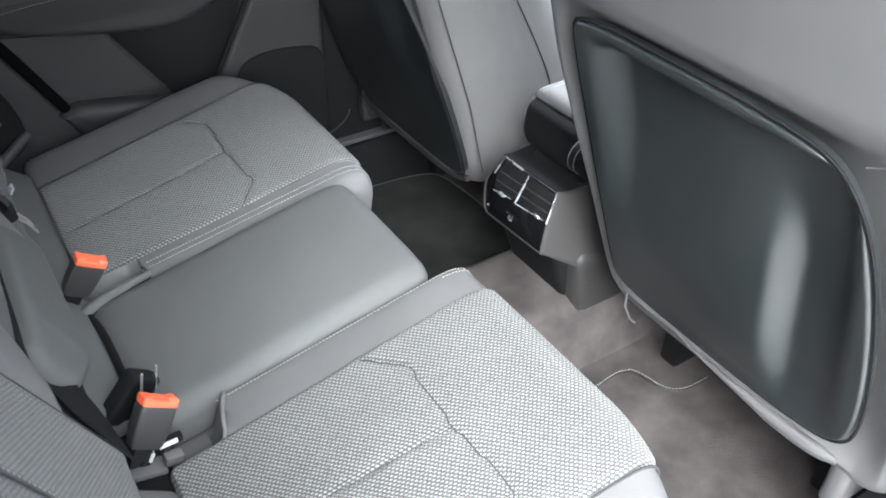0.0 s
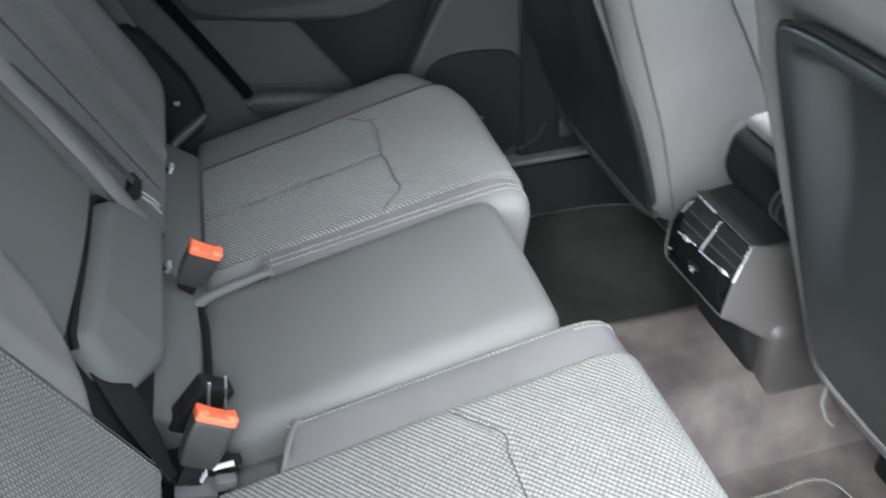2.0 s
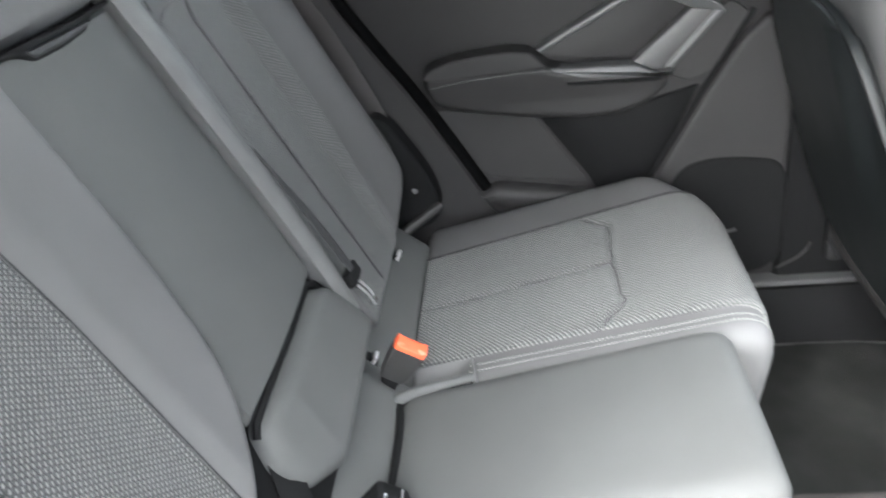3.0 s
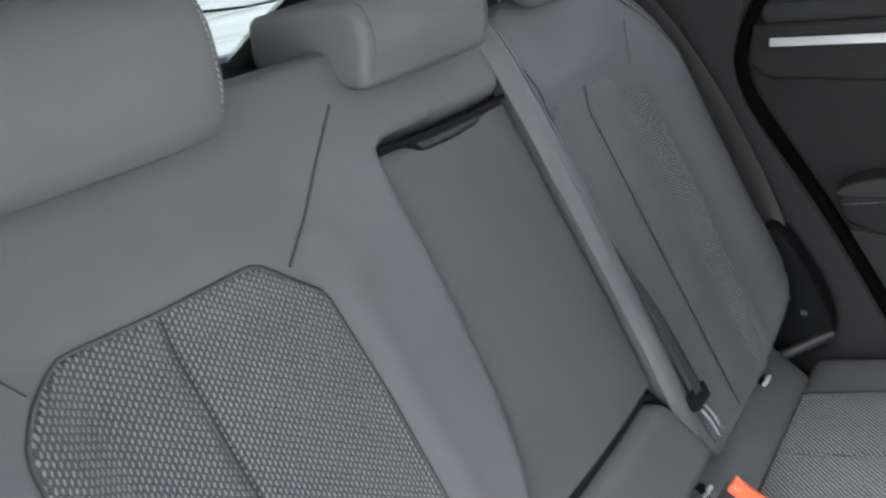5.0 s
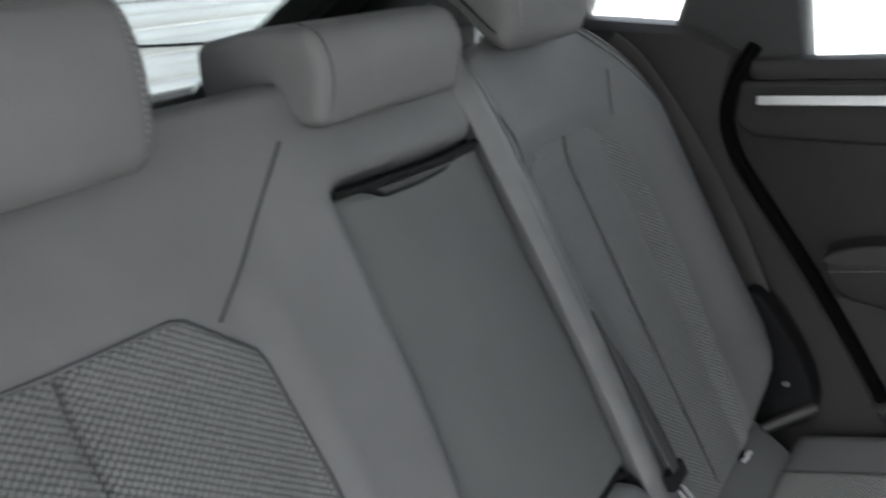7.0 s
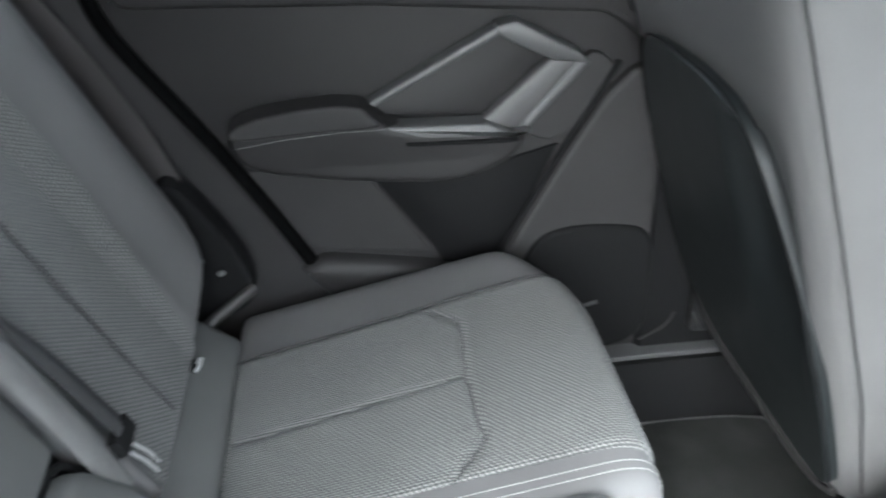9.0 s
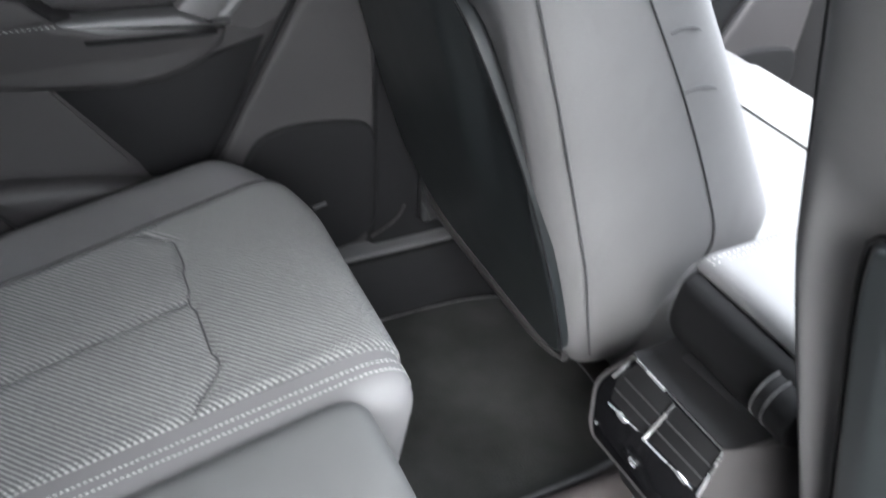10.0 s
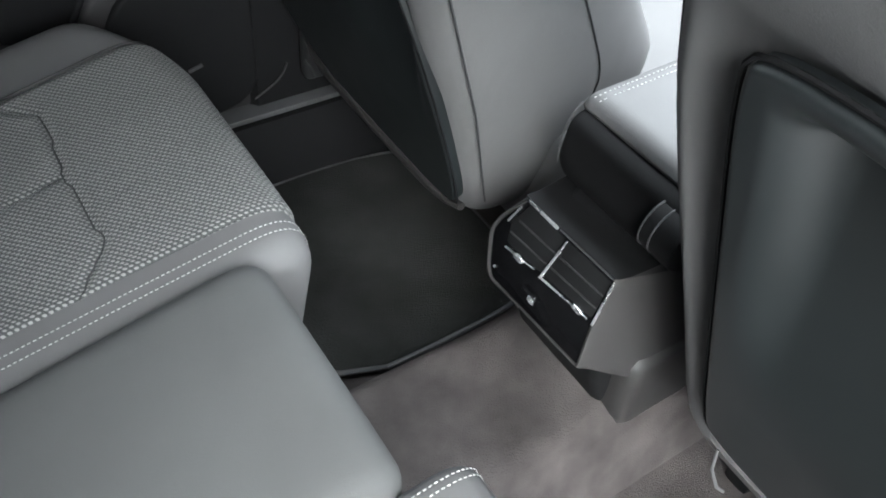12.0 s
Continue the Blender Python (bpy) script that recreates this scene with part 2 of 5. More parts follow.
def moulding(outline, fr, front, back, r, extra, n=110):
    """A moulded panel: rows across a rounded outline that has one left and one right edge at every height, with a rolled rim."""
    O, U, V, N = fr
    ring = resample(ccw(chaikin(outline, 3)), 400)
    lo, hi = min(p.y for p in ring), max(p.y for p in ring)
    p0 = np.array([(p.x, p.y) for p in ring])
    dp = np.roll(p0, -1, axis=0) - p0

    def rim_gap(a, b):
        q = np.array((a, b)) - p0
        t = np.clip((q * dp).sum(1) / (dp * dp).sum(1), 0, 1)
        return float(np.linalg.norm(q - t[:, None] * dp, axis=1).min())

    grid = []
    for i in range(n + 1):
        b = lo + (hi - lo) * (0.0004 + 0.9992 * (0.5 - 0.5 * math.cos(math.pi * i / n)))
        cut = []
        for p, q in zip(ring, ring[1:] + ring[:1]):
            if (p.y > b) != (q.y > b):
                cut.append(p.x + (q.x - p.x) * (b - p.y) / (q.y - p.y))
        x0, x1 = min(cut), max(cut)
        row = []
        for j in range(n + 1):
            a = x0 + (x1 - x0) * (0.5 - 0.5 * math.cos(math.pi * j / n))
            d = 0.0 if i in (0, n) or j in (0, n) else rim_gap(a, b) if min(a - x0, x1 - a, b - lo, hi - b) < 3 * r else r
            w = math.sqrt(max(0.0, 1 - (1 - min(d, r) / r) ** 2))
            row.append(O + U * a + V * b + N * (front - r + r * w + extra(a, b) * w))
        grid.append(row)
    bm = sheet(grid)
    skirt = bmesh.ops.extrude_edge_only(bm, edges=[e for e in bm.edges if e.is_boundary])
    for v in skirt["geom"]:
        if isinstance(v, bmesh.types.BMVert):
            v.co += N * (-back - (v.co - O).dot(N))
    return bm


def pad(outline, fr, front, back, r, extra=None, step=0.006, smooth=2):
    """A soft slab like puff, of any outline: a fine grid whose rim follows the outline."""
    O, U, V, N = fr
    ring = ccw(chaikin(outline, smooth)) if smooth else ccw(outline)
    a = np.array([(p.x, p.y) for p in ring])
    b = np.roll(a, -1, axis=0)
    lo, hi = a.min(0) - step, a.max(0) + step
    nx, ny = (int((hi[k] - lo[k]) / step) + 2 for k in (0, 1))
    q = np.stack(np.meshgrid(lo[0] + step * np.arange(nx), lo[1] + step * np.arange(ny), indexing="ij"), -1).reshape(-1, 2)
    d = b - a
    t = np.clip(((q[:, None] - a) * d).sum(-1) / (d * d).sum(-1), 0, 1)
    near = a + t[..., None] * d
    dist = np.linalg.norm(q[:, None] - near, axis=-1)
    k = dist.argmin(1)
    rim, dist = near[np.arange(len(q)), k], dist[np.arange(len(q)), k]
    cross = (a[:, 1] > q[:, None, 1]) != (b[:, 1] > q[:, None, 1])
    at_x = a[:, 0] + (q[:, None, 1] - a[:, 1]) * d[:, 0] / np.where(d[:, 1] == 0, 1e-12, d[:, 1])
    inside = (cross & (q[:, None, 0] < at_x)).sum(1) % 2 == 1
    snap = ~inside | (dist < 0.4 * step)
    place = np.where(snap[:, None], rim, q)
    depth = np.where(snap, 0.0, dist)
    bm, made = bmesh.new(), {}

    def vert(i):
        if i not in made:
            x, y = place[i]
            w = math.sqrt(max(0.0, 1 - (1 - min(depth[i], r) / r) ** 2))
            made[i] = bm.verts.new(O + U * x + V * y + N * (front - r + r * w + (extra(x, y) if extra else 0.0) * w))
        return made[i]

    core = inside & ~snap
    for i in range(nx - 1):
        for j in range(ny - 1):
            c = (i * ny + j, (i + 1) * ny + j, (i + 1) * ny + j + 1, i * ny + j + 1)
            if any(core[n] for n in c):
                bm.faces.new([vert(n) for n in c])
    bmesh.ops.dissolve_degenerate(bm, dist=1e-5, edges=bm.edges[:])
    skirt = bmesh.ops.extrude_edge_only(bm, edges=[e for e in bm.edges if e.is_boundary])
    low = [v for v in skirt["geom"] if isinstance(v, bmesh.types.BMVert)]
    for v in low:
        v.co += N * (-back - (v.co - O).dot(N))
    return bm


def tube(pts, r, n=6):
    pts = [Vector(p) for p in pts]
    rings = []
    for i, p in enumerate(pts):
        t = (pts[min(i + 1, len(pts) - 1)] - pts[max(i - 1, 0)]).normalized()
        u = t.orthogonal().normalized() if i == 0 else (u - t * u.dot(t)).normalized()
        v = t.cross(u)
        rr = r(i / (len(pts) - 1)) if callable(r) else r
        rings.append([p + (u * math.cos(a) + v * math.sin(a)) * rr for a in (2 * math.pi * k / n for k in range(n))])
    return loft(rings)


def ribbon(pts, width, sides, thick=0.0016):
    """Flat webbing through pts; sides: one width direction for each point or one for all."""
    pts = [Vector(p) for p in pts]
    rings = []
    for i, p in enumerate(pts):
        t = (pts[min(i + 1, len(pts) - 1)] - pts[max(i - 1, 0)]).normalized()
        s = Vector(sides[i] if isinstance(sides[0], (tuple, list, Vector)) else sides)
        s = (s - t * s.dot(t)).normalized()
        nn = t.cross(s)
        h, k = (width(i / (len(pts) - 1)) if callable(width) else width) / 2, thick / 2
        rings.append([p + s * h + nn * k, p + s * (h * 0.9) + nn * k * 1.6, p - s * (h * 0.9) + nn * k * 1.6, p - s * h + nn * k,
                      p - s * h - nn * k, p + s * h - nn * k])
    return loft(rings)


def box(center, size, r=0.004, turn=None, seg=2):
    bm = bmesh.new()
    bmesh.ops.create_cube(bm, size=1)
    bmesh.ops.scale(bm, vec=size, verts=bm.verts)
    if r > 0:
        bmesh.ops.bevel(bm, geom=bm.edges[:], offset=r, segments=seg, affect="EDGES", profile=0.6)
    m = Matrix.Translation(center) @ (turn.to_4x4() if turn else Matrix.Identity(4))
    bmesh.ops.transform(bm, matrix=m, verts=bm.verts)
    return bm


def prism(poly, fr, lo, hi, r=0.003):
    """A polygon in the plane fr, with thickness from lo to hi along N and softened edges."""
    O, U, V, N = fr
    ring = ccw(poly)
    rows = [[O + U * p.x + V * p.y + N * h for p in q]
            for q, h in ((inset(ring, r), lo), (ring, lo + r), (ring, hi - r), (inset(ring, r * 0.4), hi - r * 0.3), (inset(ring, r), hi))]
    return loft(rows)


def stitches(pts, up, pitch=0.0052, length=0.0032, w=0.0009):
    """A row of short raised stitches along a line."""
    pts = [Vector(p) for p in pts]
    total = sum((b - a).length for a, b in zip(pts, pts[1:]))
    line = resample(pts, max(3, int(total / pitch)), closed=False)
    bm = bmesh.new()
    up = Vector(up).normalized()
    for a, b in zip(line, line[1:]):
        t = (b - a).normalized()
        s = t.cross(up).normalized() * w
        nn = s.cross(t).normalized() * w * 0.7
        q = a + t * length
        v = [bm.verts.new(x) for x in (a - s * 0.6, a + s * 0.6, q + s * 0.6, q - s * 0.6, a + (q - a) * 0.2 + nn - s * 0.4, a + (q - a) * 0.2 + nn + s * 0.4,
                                       a + (q - a) * 0.8 + nn + s * 0.4, a + (q - a) * 0.8 + nn - s * 0.4)]
        for f in ((4, 5, 6, 7), (0, 1, 5, 4), (1, 2, 6, 5), (2, 3, 7, 6), (3, 0, 4, 7)):
            bm.faces.new([v[i] for i in f])
    return bm


def near_line(p, line):
    """The distance of a 2D point from a polyline."""
    best = 9.0
    for a, b in zip(line, line[1:]):
        ab = b - a
        t = max(0.0, min(1.0, (p - a).dot(ab) / max(ab.length_squared, 1e-12)))
        best = min(best, (p - a - ab * t).length)
    return best


X, Y, Z = Vector((1, 0, 0)), Vector((0, 1, 0)), Vector((0, 0, 1))
SIDE = (Vector((0, 0.66, 0)), X, Z, -Y)          # the inner face of the left side, seen from inside
LEAN = Vector((-0.42, 0, 0.907)).normalized()    # up along the rear backrest
OUT = Vector((0.907, 0, 0.42)).normalized()      # forward from it
BACK = (Vector((0.06, 0, 0.45)), Y, LEAN, OUT)

# ---- the car's shell ----
def floor_section(y):
    """Height of the floor pan: footwells, tunnel and sills."""
    a = abs(y)
    def step(e0, e1, v):
        t = max(0.0, min(1.0, (v - e0) / (e1 - e0)))
        return t * t * (3 - 2 * t)
    return 0.03 + 0.135 * (1 - step(0.085, 0.15, a)) + 0.10 * step(0.585, 0.63, a)


ys = [-0.72 + 1.44 * i / 90 for i in range(91)]
xs = [-0.9 + 2.7 * i / 40 for i in range(41)]
bm = sheet([[Vector((x, y, floor_section(y) + 0.003 * noise.noise(Vector((x * 9, y * 9, 1))))) for y in ys] for x in xs])
skirt = bmesh.ops.extrude_edge_only(bm, edges=[e for e in bm.edges if e.is_boundary])
for v in skirt["geom"]:
    if isinstance(v, bmesh.types.BMVert):
        v.co.z = -0.06
floor = tagged(part("floor", bm, CARPET), "charcoal carpet covering the floor and centre tunnel", "car floor", kind="structure")

bm = box((0, 0, 0), (1.58, 1.36, 0.03), 0.01)
bmesh.ops.translate(bm, vec=(0.19, 0, 1.275), verts=bm.verts)
tagged(part("ceiling", bm, HEADLINER), "pale grey fabric headliner under the roof", "headliner", kind="structure")

for s, nm in ((1, "left"), (-1, "right")):
    fr = (Vector((0, 0.70 * s, 0)), X, Z, Y * s)
    # sill
    bm = loft([[Vector((x, s * y, z)) for y, z in ((0.572, 0.02), (0.582, 0.06), (0.598, 0.115), (0.62, 0.14), (0.69, 0.145), (0.74, 0.135), (0.75, -0.02), (0.58, -0.02))]
               for x in (-0.05, 0.0, 0.2, 0.5, 0.8, 1.1, 1.3)])
    tagged(part("sill_" + nm, bm, BLACK), "dark plastic door sill trim beside the footwell", "sill", kind="structure")
    bm = box((0.62, s * 0.665, 0.147), (1.2, 0.075, 0.012), 0.005)
    tagged(part("trim_sill_" + nm, bm, SATIN), "grey scuff plate on the door sill", "scuff plate", kind="structure")
    tagged(part("pillar_rear_" + nm, prism([(-0.11, 0.86), (0.104, 0.86), (0.092, 1.0), (0.085, 1.27), (0.03, 1.27), (-0.085, 0.95)] if s > 0 else [(-0.16, 0.86), (0.03, 0.86), (0.035, 1.27), (-0.25, 1.27)], fr, -0.03, 0.05, 0.01), PLASTIC),
           "dark plastic trimmed pillar behind the rear door", "pillar", kind="structure")
    tagged(part("pillar_tail_" + nm, prism([(-0.82, 0.86), (-0.27, 0.90), (-0.25, 0.957), (-0.13, 1.27), (-0.82, 1.27)], fr, -0.03, 0.05, 0.01), PLASTIC),
           "dark plastic trimmed rear corner pillar", "pillar", kind="structure")
    post = [(0.76, 0.02), (0.93, 0.02), (0.87, 0.8), (0.84, 1.27), (0.76, 1.27), (0.765, 0.8)] if s > 0 else [(0.86, 0.02), (0.98, 0.02), (0.96, 0.8), (0.95, 1.27), (0.88, 1.27), (0.87, 0.8)]
    tagged(part("pillar_middle_" + nm, prism(post, fr, -0.05 if s > 0 else 0.008, 0.06, 0.012), BLACK),
           "dark plastic trim of the pillar between the doors", "pillar", kind="structure")
    tagged(part("pillar_front_" + nm, prism([(1.62, 0.86), (1.78, 0.86), (1.28, 1.27), (1.16, 1.27)], fr, -0.03, 0.05, 0.01), PLASTIC),
           "dark plastic trimmed windscreen pillar", "pillar", kind="structure")
    # quarter panel behind the door opening
    bm = prism([(-0.85, -0.05), (0.25, -0.05), (0.345, 0.14), (0.260, 0.325), (0.193, 0.448), (0.130, 0.556), (0.058, 0.668), (0.012, 0.742), (-0.003, 0.80), (0.004, 0.85), (0.012, 0.90), (-0.03, 0.925), (-0.06, 0.938),
                (-0.25, 0.957), (-0.85, 0.975)], fr, -0.05, 0.05, 0.012)
    tagged(part("wall_" + nm, bm, DOOR_SKIN), "dark textured side trim beside the rear seat", "side trim", kind="structure")

edge = thing("pillar_trim_edge", (0.80, 0.642, 0.19), "thin pale edges of the lower pillar trim", "trim edge", kind="structure")
part("strip", tube(resample(chaikin([Vector(q) for q in ((0.764, 0.643, 0.174), (0.786, 0.643, 0.186), (0.801, 0.643, 0.194), (0.815, 0.643, 0.207), (0.823, 0.643, 0.226))], 2, closed=False), 20, closed=False), 0.0016, 8), PLASTIC_CONSOLE, edge)
part("strip", tube([(0.840, 0.612, 0.246), (0.850, 0.612, 0.228), (0.858, 0.612, 0.206)], 0.0014, 8), PLASTIC_CONSOLE, edge)
bm = box((0.45, 0.775, 0.39), (2.7, 0.02, 0.94), 0.005)
tagged(part("wall_outer", bm, PLASTIC), "body skin behind the door linings", "body panel", kind="structure")
# unseen front door, added to keep side light off the console and left seat
bm = prism([(0.94, 0.15), (1.80, 0.15), (1.80, 0.87), (0.875, 0.87)], (Vector((0, -0.70, 0)), X, Z, -Y), 0.01, 0.06, 0.012)
tagged(part("wall_front_door", bm, DOOR_SKIN), "unseen dark front door lining, added to block light from the right", "door lining", kind="structure")
bm = prism([(-0.72, -0.05), (0.72, -0.05), (0.72, 0.895), (-0.72, 0.895)], (Vector((-0.86, 0, 0)), Y, Z, -X), -0.02, 0.04, 0.01)
tagged(part("wall_rear", bm, PLASTIC), "dark plastic tailgate lining below the rear window", "tailgate", kind="structure")
bm = box((-0.53, 0, 0.845), (0.66, 1.28, 0.02), 0.006)
tagged(part("parcel_shelf", bm, BLACK), "black cargo cover behind the rear backrests", "parcel shelf")
bm = prism([(-0.72, -0.05), (0.72, -0.05), (0.72, 0.62), (-0.72, 0.62)], (Vector((1.74, 0, 0)), Y, Z, X), -0.02, 0.04, 0.01)
tagged(part("wall_front", bm, PLASTIC), "dark plastic dashboard lining closing the front", "dashboard", kind="structure")
# tail window frame: top rail and corner trims
bm = loft([[Vector((x, y, z)) for x, z in ((-0.40, 1.20), (-0.30, 1.22), (-0.30, 1.26), (-0.46, 1.24))] for y in (-0.6, -0.3, 0, 0.3, 0.6)])
tagged(part("trim_rear_header", bm, PLASTIC), "dark trim along the top of the rear window", "window trim", kind="structure")
for s, nm in ((1, "left"), (-1, "right")):
    a = [Vector((x, s * y, z)) for x, y, z in ((-0.86, 0.355, 0.868), (-0.79, 0.395, 0.93), (-0.725, 0.432, 0.982), (-0.67, 0.466, 1.030), (-0.615, 0.497, 1.074), (-0.50, 0.55, 1.155), (-0.40, 0.60, 1.235))]
    bm = loft([[p + Vector((dx, s * dy, dz)) for dx, dy, dz in ((0, 0, 0), (0.006, 0.006, 0.001), (0.030, 0.050, 0.006), (0.030, 0.075, 0.0), (-0.03, 0.075, 0.0), (-0.02, 0.008, 0.0))] for p in a])
    tagged(part("trim_tail_" + nm, bm, PLASTIC_TAIL), "grey-green plastic trim beside the rear window", "window trim", kind="structure")
    bm = loft([[p + Vector((dx, s * dy, dz)) for dx, dy, dz in ((0.012, 0.080, 0), (0.050, 0.095, 0.006), (0.062, 0.145, 0.004), (0.050, 0.165, -0.01), (-0.03, 0.165, -0.01), (-0.03, 0.080, 0.0))] for p in a])
    tagged(part("trim_corner_" + nm, bm, PLASTIC), "dark plastic corner trim behind the window trim", "window trim", kind="structure")
    bm = loft([[p + Vector((dx, s * dy, dz)) for dx, dy, dz in ((0.0, 0.168, 0), (0.03, 0.175, 0.0), (0.05, 0.32, 0.0), (-0.03, 0.32, 0.0))] for p in a])
    tagged(part("trim_lining_" + nm, bm, BLACK), "black lining of the rear corner", "corner lining", kind="structure")
bm = loft([[Vector((x, y, z)) for x, z in ((-0.85, 0.89), (-0.845, 0.896), (-0.43, 1.215), (-0.435, 1.209))] for y in (-0.58, 0, 0.58)])
g = tagged(part("window_rear", bm, GLASS), "clear sloping rear window glass", "window", kind="structure")

# ---- outside ----
bm = sheet([[Vector((x, y, -0.42)) for y in (-300, -60, -10, -3, 0, 3, 10, 60, 300)] for x in (-300, -60, -10, -3, 0, 3, 10, 60, 300)])
tagged(part("ground", bm, CONCRETE), "pale concrete ground outside the car", "ground", kind="structure")
shutter = thing("roller_shutter", (-2.1, 0, -0.42), "white ribbed roller shutter behind the car", "roller shutter")
PITCH = 0.086
for i in range(36):
    z = -0.41 + PITCH * i
    if i == 0:
        prof = [(0, 0.0), (0.007, 0.004), (0.014, 0.018), (0.016, 0.036), (0.0125, 0.043), (0.016, 0.050), (0.014, 0.066), (0.007, 0.080), (0.0, 0.084), (-0.012, 0.084), (-0.012, 0.0)]
        first = part("slat", loft([[Vector((-2.1 + a, y, z + c)) for a, c in prof] for y in (-6, 6)]), PAINT, shutter)
        slat_mesh = first.data
    else:
        o = new("slat", slat_mesh)
        o.parent = shutter
        o.matrix_parent_inverse = Matrix.Translation(shutter.location).inverted()
        o.location.z = PITCH * i


# ---- on the shutter ----
plate = thing("sign_plate", (-2.075, 0.59, 1.075), "small white parallelogram plate on the roller shutter", "sign")
pfr = (Vector((-2.076, 0.59, 1.078)), Y, Z, X)
part("sheet", prism([(-0.105, 0.0), (0.07, 0.0), (0.11, 0.05), (-0.06, 0.05)], pfr, 0.0, 0.006, 0.001), PAINT, plate)
part("mark", prism(fillet([(-0.06, 0.014), (0.05, 0.014), (0.066, 0.036), (-0.045, 0.036)], 0.008, 3), pfr, 0.006, 0.008, 0.0005), SATIN, plate, "grey emblem shape")
edge_pts = [pfr[0] + Y * a + Z * c + X * 0.006 for a, c in ((-0.105, 0.0), (0.07, 0.0), (0.11, 0.05), (-0.06, 0.05), (-0.105, 0.0))]
part("rim", tube(edge_pts, 0.0022, 6), SATIN, plate)
cable = thing("cable", (-2.07, 1.6, 0.89), "thin black cable hanging along the shutter", "cable")
part("wire", tube([(-2.07, 1.2, 0.915), (-2.07, 1.36, 0.903), (-2.07, 1.59, 0.887), (-2.07, 1.72, 0.889), (-2.07, 1.81, 0.90), (-2.07, 2.0, 0.93)], 0.005, 8), BLACK, cable)

surface_thread = surface("grey_thread", (0.24, 0.24, 0.24), 0.7)
# dark fabric of the pull tab, and painted shade in the middle belt's folds
WEB_DARK = surface("dark_webbing_and_shade", (0.022, 0.022, 0.023), 0.6, grain=(500, 0.4))


# ---- rear seats ----
def cushion_profile(xr, zr, xf, zf, zb, rear_r=0.02, front_r=0.07):
    return ccw(fillet([(xr + 0.01, zb), (xr, zr), (xf, zf), (xf - 0.05, zb)], [0.01, rear_r, front_r, 0.02], 8))


def crown(t, lift):
    """Rise of a padded surface across its width, t from 0 to 1."""
    return lift * (1 - (2 * t - 1) ** 4)


def profile_line(prof, x0, z_floor):
    """The upper and front run of a cushion profile, from the rear at x0 over the front down to z_floor, with normals."""
    n = len(prof)
    pts = resample(prof, 360)
    i0 = min(range(360), key=lambda i: abs(pts[i].x - x0) if pts[i].y > z_floor + 0.07 else 9)
    pts = pts[i0:] + pts[:i0]
    run = []
    for i, p in enumerate(pts):
        t = (pts[(i + 1) % 360] - pts[i - 1]).normalized()
        run.append((p, Vector((t.y, -t.x))))
    if run[5][0].x < run[0][0].x:
        run = [run[0]] + run[:0:-1]
    out = []
    for p, nn in run:
        if p.y < z_floor and p.x > x0 + 0.1:
            break
        out.append((p, nn))
    return out


def shorten(e):
    """How far a cushion's front is drawn back near its outer end, e metres from it."""
    return 1 - 0.16 * max(0.0, 1 - e / 0.20) ** 2


def cushion(y0, y1, prof, lift, r=0.027, corner=None, dent=None):
    rings, n = [], 26
    prof = resample(prof, 110)
    zmax = max(p.y for p in prof)
    for i in range(n + 1):
        t = i / n
        # crowd the stations towards both ends
        t = 0.5 - 0.5 * math.cos(math.pi * t)
        y = y0 + (y1 - y0) * t
        e = min(y - y0, y1 - y)
        d = r - math.sqrt(max(0.0, r * r - (r - e) ** 2)) if e < r else 0.0
        ring = inset(prof, d)
        k = shorten(abs(y - corner)) if corner is not None else 1.0
        x0 = min(p.x for p in prof)
        rings.append([Vector((x0 + (p.x - x0) * k, y, p.y + crown(t, lift) * max(0.0, min(1.0, (p.y - zmax + 0.12) / 0.1)) - (dent(p.x, y) if dent and p.y > 0.25 else 0.0))) for p in ring])
    return loft(rings)


